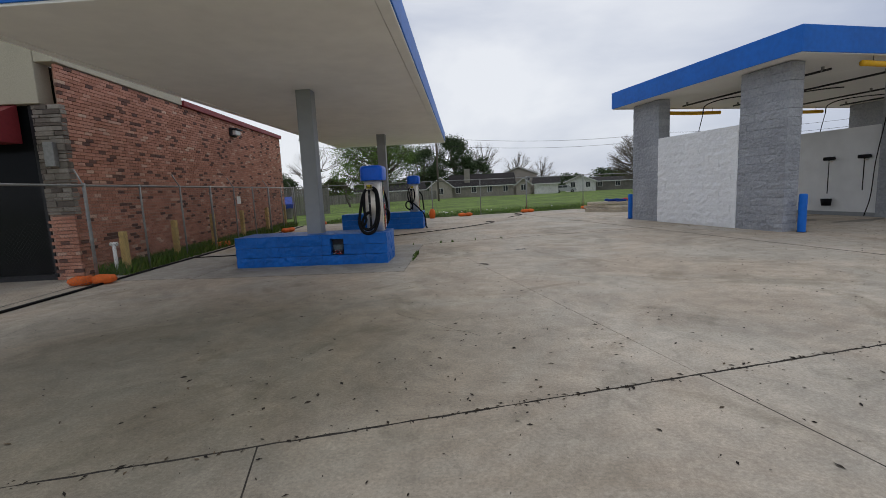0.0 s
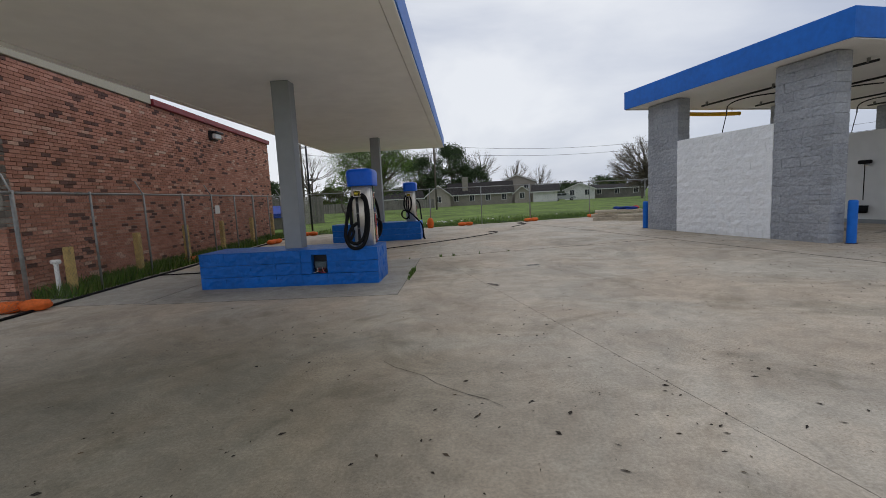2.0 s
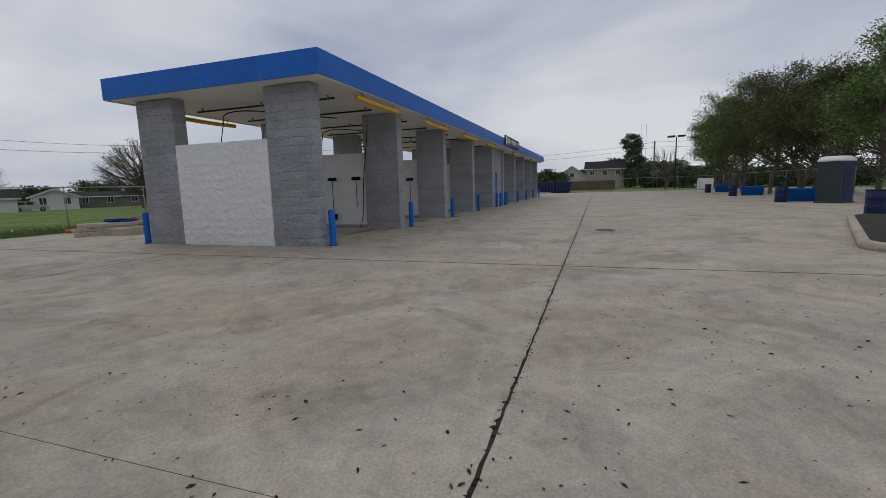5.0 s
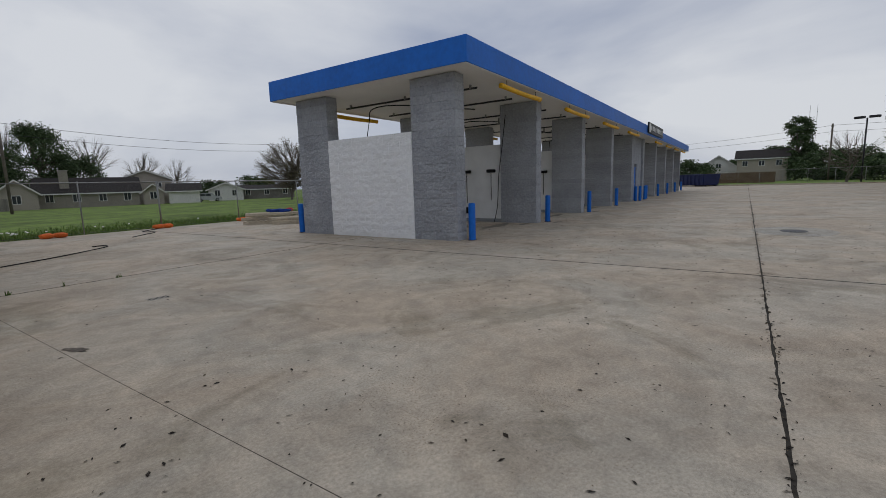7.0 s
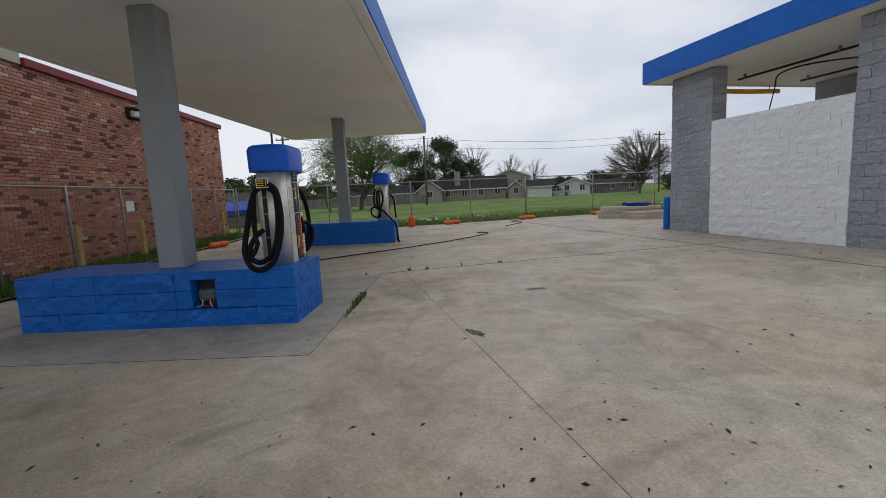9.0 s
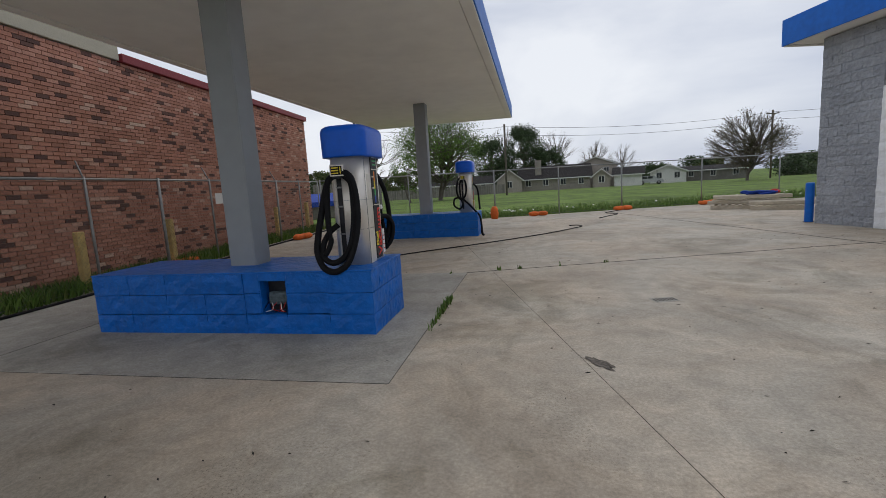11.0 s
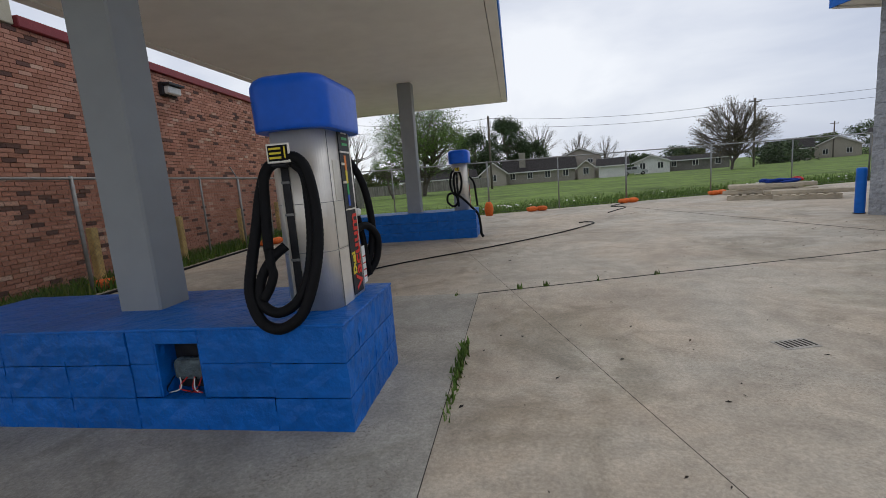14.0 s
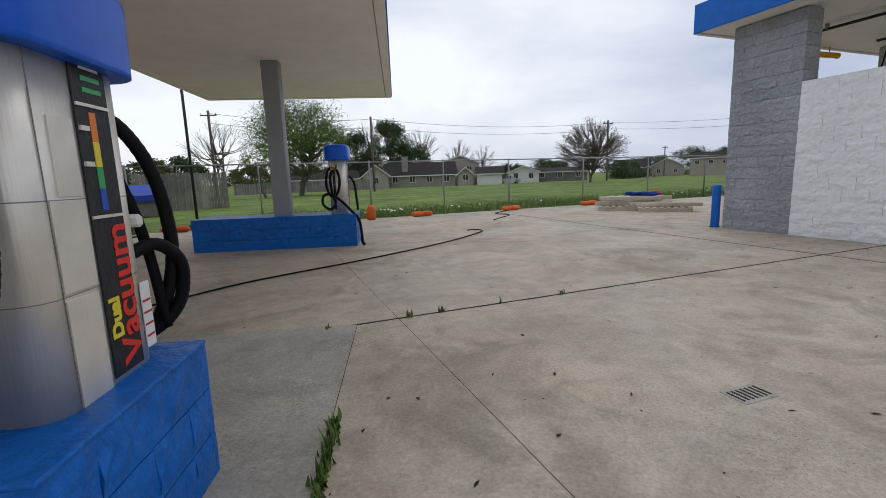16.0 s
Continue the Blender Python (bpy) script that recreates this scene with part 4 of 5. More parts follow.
grass("joint_weeds", spots, "grass tufts growing in the slab joint", .02, .085)
t_v, t_f = [], []
rng = random.Random(4)
for k in range(45):
    x = rng.choice([rng.gauss(-.6, .5), rng.gauss(9.5, 1.2), rng.uniform(-2, 14)])
    y = back_y(x) + .25 + abs(rng.gauss(0, .35))
    z = .12 + rng.uniform(0, .12)
    b = len(t_v)
    t_v += [(x - .03, y, z), (x + .03, y, z), (x + .03, y + .03, z + .03), (x - .03, y + .03, z + .03)]
    t_f.append((b, b + 1, b + 2, b + 3))
tagged(place("wild_flowers", mesh_of("wild_flowers", t_v, t_f, M_TRIMWHITE)), "small white wild flowers at the field edge", "flowers", kind="stuff")
tube("fence_cable", [(-6.1, 5.0, .02), (-6.2, 7.0, .02), (-6.35, 9.2, .02), (-6.5, 12, .02), (-6.75, 15, .02), (-7.1, 20.2, .02)], .022, M_BLACK, None, 6, 6)
tagged(bpy.data.objects["fence_cable"], "black cable lying along the fence foot", "cable")

# black hose on the slab
tube("ground_hose", [(-6.4, 10.75, .02), (-5.2, 10.9, .02), (-4.2, 11.6, .02), (-3.1, 12.75, .02), (-2.35, 13.7, .02), (-.97, 14.9, .02), (.4, 16.3, .02), (1.2, 17.4, .02), (1.42, 17.85, .02), (1.3, 18.1, .02), (1.1, 18.05, .02)],
     .013, M_BLACK, None, 6, 8)
tagged(bpy.data.objects["ground_hose"], "long black hose lying across the concrete", "hose")
# dark clump of debris at the slab edge; a made-up bent tube stands for it
tube("field_cable", [(2.2, 20.2, .012), (2.6, 20.9, .012), (3.0, 21.6, .012), (2.7, 22.3, .012), (3.3, 23.2, .012)], .014, M_BLACK, None, 5, 6)
tagged(bpy.data.objects["field_cable"], "dark debris on the slab edge, shaped as a bent tube", "cable")

# drain grate
t = thing("drain_grate", (1.45, 10.05, 0.001), 14, "small slotted steel drain grate in the slab", "drain")
box("frame", (-.125, -.08, -.02), (.125, .08, .003), M_APRON, t, 0.002)
for k in range(7):
    box("slot", (-.108 + k * .034, -.055, .002), (-.094 + k * .034, .055, .005), M_DIRT, t, 0)

# litter
lv, lf = [], []
rng = random.Random(77)
for k in range(9500):
    if rng.random() < .72:
        u, v = rng.uniform(-6, 16), rng.uniform(-7, 11)
    else:
        u, v = rng.uniform(-4, 34), rng.uniform(-12, 18)
    if k % 10 == 0:
        u, v = rng.uniform(-6, 24), rng.gauss(0, .025)
    elif k % 60 == 1:
        u, v = 5.2 + rng.gauss(0, .35), 15.4 + rng.gauss(0, .18)
    x, y, _ = lot(u, v)
    if -7 < x < -.8 and 7.7 < y < 12 and rng.random() < .75:
        continue
    if y > 6.8 and x < 4 and rng.random() < .75:
        continue
    if x < -2 and rng.random() < .5:
        continue
    s, a = rng.choice([.006, .009, .012, .017, .024]) * rng.uniform(.7, 1.3), rng.uniform(0, 6.28)
    asp = rng.uniform(.18, .5)
    c, sn = math.cos(a), math.sin(a)
    b = len(lv)
    for px, py, pz in [(-s, 0, .003), (0, -s * asp, .004), (s, 0, .004), (0, s * asp, .008)]:
        lv.append((x + px * c - py * sn, y + px * sn + py * c, pz))
    lf += [(b, b + 1, b + 2), (b, b + 2, b + 3)]
tagged(place("leaf_litter", mesh_of("leaf_litter", lv, lf, M_LEAFLIT)), "dry leaves and twigs scattered on the concrete", "litter", kind="stuff")

# cracks along the slabs
cv, cf = [], []
rng = random.Random(31)


def crack(p, q, w=.0025, wob=.03):
    P, Q = Vector((*p, .0035)), Vector((*q, .0035))
    d = (Q - P).normalized()
    s = Vector((-d.y, d.x, 0))
    n = max(4, int((Q - P).length / .15))
    pts = [P.lerp(Q, i / n) + s * rng.uniform(-wob, wob) * (0 < i < n) for i in range(n + 1)]
    for a, b in zip(pts, pts[1:]):
        k = len(cv)
        ww = w * rng.uniform(.4, 1.2)
        cv.extend([a - s * ww, a + s * ww, b + s * ww, b - s * ww])
        cf.append((k, k + 1, k + 2, k + 3))


crack((-.6, 5.2), (.35, 4.3)), crack((4.6, 11.4), (9.0, 11.0))
crack((9, 3.4), (12, 2.5)), crack((12.5, 5.4), (15, 5.9))
tagged(place("slab_cracks", mesh_of("slab_cracks", cv, cf, M_DIRT), pavement), kind="stuff")
t = thing("broken_patch", (.57, 8.32, 0.003), -55, "rough broken patch of dark aggregate in the slab", "patch")
M_AGG = material("broken_aggregate", (0.14, 0.12, 0.1), 0.95, var=0.7, grain=45, big=14, bump=0.9, bump_scale=40)
bm = bmesh.new()
bmesh.ops.create_circle(bm, cap_ends=True, segments=28, radius=1)
bmesh.ops.inset_region(bm, faces=bm.faces[:], thickness=.35)
for v in bm.verts:
    q = 1 + .55 * noise.noise(v.co.normalized() * 2.6 + Vector((3, 1, 0)))
    v.co = Vector((v.co.x * .12 * q, v.co.y * .05 * q, .002 + (.005 if v.co.length < .8 else 0) * random.random()))
part("aggregate", bm, M_AGG, t)


M_GRIME = material("bay_grime", (0.17, 0.145, 0.115), 0.6, var=0.45, grain=9, big=2.5, bump=0.2)


def grime(u, v, ru, rv, seed):
    t = wash_thing("grime_patch", u, v, 0.0015, label="dark damp grime on the concrete at a wash bay", category="stain", group="grime patches")
    bm = bmesh.new()
    bmesh.ops.create_circle(bm, cap_ends=True, segments=56, radius=1)
    for vert in bm.verts:
        d = vert.co.copy()
        q = 1 + .5 * noise.noise(d * 1.7 + Vector((seed, 0, 0))) + .3 * noise.noise(d * 5 + Vector((0, seed, 0)))
        vert.co = Vector((d.x * ru * q, d.y * rv * q, 0))
    part("film", bm, M_GRIME, t)


for u, v, ru, rv in [(4.2, 1.5, .9, .25), (5.0, .9, .45, .12), (5.9, .1, .35, .09), (3.2, 2.4, .7, .3), (8.6, 1.2, .8, .2), (11.2, .3, .5, .12), (13.6, 1.1, .7, .2)]:
    grime(u, v, ru, rv, u * 1.3)


# ---------------- pallet of lumber ----------------
def lumber():
    t = thing("lumber_pallet", (7.25, 21.5, 0), -24, "pale lumber stacked on wooden pallets", "lumber")
    for px, py in [(-.6, .15), (.7, -.35)]:
        for k in range(3):
            box("pallet_runner", (px - .85, py - .5 + k * .45, 0), (px + .85, py - .42 + k * .45, .09), M_NEWWOOD, t, 0.004)
        for k in range(8):
            box("pallet_slat", (px - .85 + k * .225, py - .52, .09), (px - .72 + k * .225, py + .52, .11), M_NEWWOOD, t, 0.003)
    for y, x0, x1, z in [(.52, -1.5, 1.0, .112), (.3, -1.35, 1.15, .112), (.06, -1.6, .9, .112), (-.3, -.4, 1.75, .112), (-.62, -.2, 1.9, .112)]:
        box("beam", (x0, y, z), (x1, y + .11, z + .09), M_NEWWOOD, t, 0.012)
    for x in (-1.0, .5):
        box("spacer", (x, -.02, .204), (x + .08, .66, .235), M_NEWWOOD, t, 0.004)
    for y, x0, x1 in [(.46, -1.45, .85), (.2, -1.2, 1.1), (0, -1.4, .7)]:
        box("beam", (x0, y, .237), (x1, y + .11, .33), M_NEWWOOD, t, 0.012)
    t.scale = (.86, 1.1, 1.3)


lumber()
t = thing("strap_heap", (7.45, 21.7, .425), -24, "tangled blue straps with red buckle on the lumber", "straps")
rng = random.Random(8)
pts = [(rng.uniform(-.55, .45), rng.uniform(-.18, .18), rng.uniform(.02, .13)) for k in range(22)]
tube("strap", pts, .03, M_TARPBLUE, t, 6, 5)
tube("buckle", [(.25, 0, .1), (.4, .05, .14), (.5, -.05, .08), (.35, -.1, .1)], .04, M_RED, t, 6, 4)


# ---------------- trees ----------------
def from_eye(az, d, eye):
    return eye[0] + d * math.sin(radians(az)), eye[1] + d * math.cos(radians(az))


NORTH, EAST = (-0.41, 7.09), (0.73, 2.96)


def tree(x, y, height, rx, low, label, leaf=None, clumps=26, per=120, size=.2, twigs=0, trunk=.22, seed=1, forks=1, bud=None, shape=1.0):
    """Trunk and limbs reach out to clumps in an uneven crown; each clump carries many small leaves or bare twigs."""
    rng = random.Random(seed)
    z0 = ground_z(x, y) - .05
    t = thing("tree", (x, y, z0), 0, label, "tree", "trees")
    vs, fs = [], []

    def limb(pts, r0, r1, sides=6, n=4):
        p = spline(pts, n)
        tp = [r0 + (r1 - r0) * i / (len(p) - 1) for i in range(len(p))]
        a, b = tube_data(p, r0, sides, False, tp)
        o = len(vs)
        vs.extend(a)
        fs.extend([tuple(o + k for k in f) for f in b])

    cz, rz = (low + height) / 2, (height - low) / 2
    tops = []
    for k in range(forks):
        a = rng.uniform(0, 6.28)
        sp = rx * .18 * (forks > 1)
        p = [(0, 0, -.2), (rng.uniform(-.1, .1) + sp * .3 * math.cos(a), sp * .3 * math.sin(a), low * .5),
             (sp * math.cos(a), sp * math.sin(a), low), (sp * 1.6 * math.cos(a), sp * 1.6 * math.sin(a), low + rz * 1.1)]
        limb(p, trunk / forks ** .4, trunk * .25, 8, 5)
        tops.append(p)
    lv, lf, centres = [], [], []
    for k in range(clumps):
        while True:
            c = Vector((rng.uniform(-1, 1), rng.uniform(-1, 1), rng.uniform(-1, 1)))
            if .1 < c.length < 1:
                break
        c = c.normalized() * (c.length ** .6) * rng.uniform(.8, 1.1)
        wz = 1 - .35 * max(0, c.z) * shape
        c = Vector((c.x * rx * wz, c.y * rx * wz, cz + c.z * rz))
        centres.append(c)
        base = rng.choice(tops)
        f = rng.uniform(.2, .9)
        s = Vector(base[2]).lerp(Vector(base[3]), f)
        if s.z > c.z - .2:
            s = Vector(base[1]).lerp(Vector(base[2]), rng.uniform(.7, 1))
        mid = s.lerp(c, .5) + Vector((rng.uniform(-.3, .3), rng.uniform(-.3, .3), -.08 * rz))
        limb([s, mid, c], trunk * .3, trunk * .06, 5, 4)
        for w in range(twigs):
            d = (c - Vector((0, 0, cz - rz * .6))).normalized() + Vector((rng.gauss(0, .6), rng.gauss(0, .6), rng.gauss(.2, .5)))
            e = c + d.normalized() * rng.uniform(.3, .55) * rx * .6
            o = mid.lerp(c, rng.uniform(.2, 1))
            limb([o, o.lerp(e, .5) + Vector((rng.gauss(0, .1), rng.gauss(0, .1), .06)), e], trunk * .06, trunk * .02, 3, 2)
            if bud:
                for q in range(3):
                    pp = o.lerp(e, rng.uniform(.5, 1.05))
                    b = len(lv)
                    s2 = size * .5
                    lv += [pp + Vector((rng.uniform(-s2, s2), rng.uniform(-s2, s2), rng.uniform(-s2, s2))) for _ in range(3)]
                    lf.append((b, b + 1, b + 2))
        if leaf:
            sp = rx * (rng.uniform(.2, .36) if leaf == M_LEAFB else rng.uniform(.13, .28))
            for w in range(per):
                pp = c + Vector([max(-1.5, min(1.5, rng.gauss(0, .8))) * sp * q for q in (.75, .75, .5)])
                a, b2 = rng.uniform(0, 6.28), rng.uniform(-1, 1)
                u = Vector((math.cos(a), math.sin(a), b2)).normalized() * size * rng.uniform(.6, 1.3)
                v = u.cross(Vector((rng.gauss(0, 1), rng.gauss(0, 1), rng.gauss(0, 1)))).normalized() * size * .45
                b = len(lv)
                lv += [pp - u * .5, pp + v * .5, pp + u * .5, pp - v * .5]
                lf.append((b, b + 1, b + 2, b + 3))
    place("trunk", mesh_of("trunk", vs, fs, M_BARK, True), t)
    if lf:
        place("crown", mesh_of("crown", lv, lf, leaf or bud), t)
    return t


def tree_at(az, d, top, rx, low, label, eye=NORTH, **k):
    x, y = from_eye(az, d, eye)
    z0 = ground_z(x, y)
    tree(x, y, 1.35 + d * math.tan(radians(top)) - z0, rx, low, label, **k)


tree_at(-11.6, 55, 8.9, 6.3, 2.6, "broad spreading tree with fresh green leaves", leaf=M_LEAFA, clumps=105, per=240, size=.2, trunk=.42, seed=2, forks=3, twigs=3)
tree_at(-15.5, 50, 4.6, 2.6, 1.0, "leafy young tree beside the wooden fence", leaf=M_LEAFA, clumps=16, per=120, size=.24, trunk=.16, seed=12, forks=2)
tree_at(-20.0, 52, 7.0, 3.2, 2.2, "bare branching tree by the pole", clumps=34, twigs=9, trunk=.24, seed=3, forks=2)
tree_at(-.6, 102, 7.1, 5.0, 2.0, "tall dense dark evergreen behind the houses", leaf=M_LEAFB, clumps=64, per=330, size=.36, trunk=.45, seed=4, shape=1.2)
tree_at(2.0, 104, 4.2, 4.0, 1.0, "dense dark evergreen behind the houses", leaf=M_LEAFB, clumps=44, per=300, size=.36, trunk=.35, seed=41)
tree_at(-4.8, 108, 5.6, 5.5, 1.5, "dark green tree behind the houses", leaf=M_LEAFB, clumps=40, per=260, size=.5, trunk=.4, seed=42)
tree_at(-3.2, 112, 7.0, 5.0, 4.0, "bare winter tree behind the evergreens", clumps=40, twigs=8, trunk=.35, seed=5)
tree_at(3.2, 112, 5.8, 5.0, 4.0, "bare winter tree behind the evergreens", clumps=40, twigs=8, trunk=.35, seed=51)
tree_at(7.8, 112, 4.1, 4.4, 3.0, "bare winter tree behind the gabled house", clumps=46, twigs=9, trunk=.3, seed=6, forks=2)
tree_at(11.0, 115, 3.3, 4.0, 2.5, "bare winter tree behind the gabled house", clumps=40, twigs=9, trunk=.28, seed=7, forks=2)
tree_at(23.6, 75, 5.4, 5.2, 2.3, "round budding tree with bare spreading branches", clumps=110, twigs=14, trunk=.34, seed=8, forks=4, bud=M_BUD, size=.22)
for k, (az, d, top, rx) in enumerate([(-27, 95, 2.6, 5), (-24, 100, 3.0, 5), (-30, 90, 2.4, 5), (-34, 95, 2.8, 6), (14, 130, 1.1, 5), (18.5, 125, 1.5, 5), (20.5, 120, 1.1, 5), (27.5, 115, .9, 5), (29.5, 160, 1.3, 6), (31, 175, 1.6, 6), (34.5, 175, 2.3, 7), (37.5, 170, 1.9, 6), (-17, 98, 1.6, 5), (-9, 100, 1.5, 6)]):
    tree_at(az, d, top, rx, .2, "far rounded green tree on the skyline", leaf=M_LEAFB if k % 3 else M_LEAFC, clumps=22, per=200, size=.6, trunk=.3, seed=80 + k)

for k, (az, d, top, rx, lf_m) in enumerate([(87.2, 66, 7.2, 3.1, M_LEAFA), (88.2, 61, 8.7, 3.4, M_LEAFA), (89.6, 55, 10.0, 4.4, M_LEAFA), (92.0, 50, 11.0, 4.4, M_LEAFC), (94.6, 46, 11.0, 4.2, M_LEAFC), (97.2, 43, 10.4, 3.8, M_LEAFC), (101.5, 36, 12.6, 3.8, M_LEAFA), (105, 38, 11, 4, M_LEAFA)]):
    tree_at(az, d, top, rx, 3.0, "leafy street tree with several slender trunks", EAST, leaf=lf_m, clumps=74, per=270, size=.18, trunk=.26, seed=20 + k, forks=3, twigs=3, shape=.6)
tree_at(95.5, 62, 7.5, 5, 1.5, "bare winter tree behind the street trees", EAST, clumps=40, twigs=8, trunk=.3, seed=31)
tree_at(100, 60, 7.5, 5, 1.5, "bare winter tree behind the street trees", EAST, clumps=40, twigs=8, trunk=.3, seed=32)
tree_at(82.0, 86, 3.9, 3.2, 1.5, "bare tree beside the lamp post", EAST, clumps=36, twigs=8, trunk=.25, seed=33, forks=2)
tree_at(78.2, 125, 5.7, 3.4, 1.0, "tall dark pine above the houses", EAST, leaf=M_LEAFB, clumps=50, per=260, size=.45, trunk=.35, seed=34, shape=.4)
for k, (az, d, top, rx) in enumerate([(76.6, 128, 3.1, 4.5), (79.8, 120, 2.3, 5), (81.3, 118, 2.2, 5), (83.2, 115, 2.0, 5), (73.2, 140, 2.2, 3), (69, 120, 1.6, 5), (84.8, 105, 1.6, 4), (87, 100, 1.4, 4), (90, 95, 1.3, 5), (93, 95, 1.2, 5), (97, 95, 1.4, 6), (102, 90, 1.6, 6)]):
    tree_at(az, d, top, rx, .2, "far dark green tree behind the street", EAST, leaf=M_LEAFB, clumps=22, per=220, size=.6, trunk=.3, seed=120 + k)


# ---------------- houses ----------------
def house(az, d, eye, w, dep, eave, ridge, label, wall, gable_front=False, windows=3, rz=0.0, doors=0, over=.5, name="house", wz=(.9, 1.3)):
    """A house facing the lot; eave and ridge are heights over its own ground."""
    x, y = from_eye(az, d, eye)
    z = ground_z(x, y)
    t = thing(name, (x, y, z), rz - az, label, "house", "houses beyond the field")
    hw = w / 2
    if gable_front:
        vs = [(-hw, 0, 0), (hw, 0, 0), (hw, 0, eave), (0, 0, ridge), (-hw, 0, eave), (-hw, dep, 0), (hw, dep, 0), (hw, dep, eave), (0, dep, ridge), (-hw, dep, eave)]
        fs = [(0, 1, 2, 3, 4), (5, 9, 8, 7, 6), (0, 4, 9, 5), (1, 6, 7, 2)]
    else:
        m = dep / 2
        vs = [(-hw, 0, 0), (hw, 0, 0), (hw, 0, eave), (-hw, 0, eave), (-hw, dep, 0), (hw, dep, 0), (hw, dep, eave), (-hw, dep, eave), (-hw, m, ridge), (hw, m, ridge)]
        fs = [(0, 1, 2, 3), (4, 7, 6, 5), (0, 3, 8, 7, 4), (1, 5, 6, 9, 2)]
    place("wall", mesh_of("wall", vs, fs, wall), t)
    o, th = over, .18
    if gable_front:
        k = (ridge - eave) / hw
        for s in (-1, 1):
            e = (s * (hw + o), eave - k * o)
            v = [(0, -o, ridge), (e[0], -o, e[1]), (e[0], dep + o, e[1]), (0, dep + o, ridge)]
            v += [(a, b, c + th) for a, b, c in v]
            place("roof", mesh_of("roof", v, [(0, 1, 2, 3), (7, 6, 5, 4), (0, 4, 5, 1), (1, 5, 6, 2), (2, 6, 7, 3), (3, 7, 4, 0)], M_ROOF), t, label="dark shingle roof")
        place("barge_board", mesh_of("barge_board", [(-hw - o, -o - .02, eave - k * o - .1), (0, -o - .02, ridge - .1), (hw + o, -o - .02, eave - k * o - .1), (hw + o, -o - .02, eave - k * o + .14), (0, -o - .02, ridge + .14), (-hw - o, -o - .02, eave - k * o + .14)],
                                     [(0, 1, 4, 5), (1, 2, 3, 4)], M_HWHITE), t)
    else:
        k = (ridge - eave) / (dep / 2)
        for s in (0, 1):
            ye, yr = (-o, dep / 2) if s == 0 else (dep + o, dep / 2)
            ze = eave - k * o
            v = [(-hw - o, ye, ze), (hw + o, ye, ze), (hw + o, yr, ridge), (-hw - o, yr, ridge)]
            v += [(a, b, c + th) for a, b, c in v]
            place("roof", mesh_of("roof", v, [(0, 1, 2, 3), (7, 6, 5, 4), (0, 4, 5, 1), (1, 5, 6, 2), (2, 6, 7, 3), (3, 7, 4, 0)], M_ROOF), t, label="dark shingle roof")
        box("fascia", (-hw - o, -o - .04, eave - k * o - .06), (hw + o, -o, eave - k * o + .14), M_HWHITE, t, 0)
    for i in range(windows):
        wx = -hw + w * (i + .5) / windows
        win = box("window", (wx - .55, -.05, wz[0]), (wx + .55, -.003, wz[0] + wz[1]), M_HWHITE, t, 0)
        for s in (-1, 1):
            box("pane", (wx + s * .25 - .21, -.07, wz[0] + .08), (wx + s * .25 + .21, -.051, wz[0] + wz[1] - .08), M_PANE, win, 0)
    for i in range(doors):
        box("garage_door", (-hw + .6 + i * 3, -.06, 0), (-hw + 3.2 + i * 3, -.003, 2.1), M_HWHITE, t, 0)
    return t


house(3.0, 90, NORTH, 13.5, 9, 2.45, 4.75, "long low house with dark shingle roof", M_BRICKH, windows=4)
house(-2.6, 87, NORTH, 4.8, 8, 2.5, 4.4, "front-gabled tan house wing", M_SIDING, True, 1)
house(7.9, 97, NORTH, 8.2, 9, 4.6, 6.2, "two-storey tan house with broad front gable", M_SIDING, True, 2, over=.4, wz=(3.1, .9))
house(8.6, 90, NORTH, 3.0, 3, 2.3, 3.5, "small gabled porch of the tan house", M_SIDING, True, 1)
house(11.6, 89, NORTH, 4.8, 7, 2.2, 3.4, "low white garage with dark roof", M_HWHITE, False, 0, doors=1)
house(15.8, 100, NORTH, 6.5, 8, 2.3, 3.6, "small white house with front gable", M_HWHITE, True, 2)
house(20.2, 108, NORTH, 12, 8, 2.2, 3.0, "long low dark shed with pale windows", M_OLDWOOD, False, 3)
house(28.3, 140, NORTH, 9, 8, 3.0, 5.0, "far house with grey roof", M_BRICKH, False, 3)
house(32.0, 150, NORTH, 9, 8, 3.0, 5.2, "far brown brick house", M_SIDING, True, 2)
house(36.2, 130, NORTH, 9, 8, 4.4, 5.6, "far two-storey grey house", M_SIDING, False, 3, wz=(2.8, 1.0))
house(-9.5, 92, NORTH, 15, 8, 2.2, 3.6, "long dark roofed house behind the wooden fence", M_BRICKH, False, 4)
house(75.4, 120, EAST, 9.0, 9, 5.0, 6.8, "two-storey grey house behind the lot", M_SIDING, False, 3, wz=(3.3, 1.2))
house(71.6, 125, EAST, 7.5, 9, 3.4, 6.0, "white house with front gable behind the lot", M_HWHITE, True, 1, wz=(3.2, 1.0))
house(66, 120, EAST, 8, 9, 2.8, 4.5, "dark roofed house behind the lot", M_BRICKH, False, 3)
x, y = from_eye(1.05, 91, NORTH)
t = thing("chimney", (x, y, 2.2), 0, "square pale brick chimney on the low house", "chimney")
box("stack", (-.6, 0, 0), (.6, 1.0, 3.0), M_BRICKH, t, .02)
box("chimney_cap", (-.68, -.08, 3.0), (.68, 1.08, 3.15), M_BRICKH, t, .02)


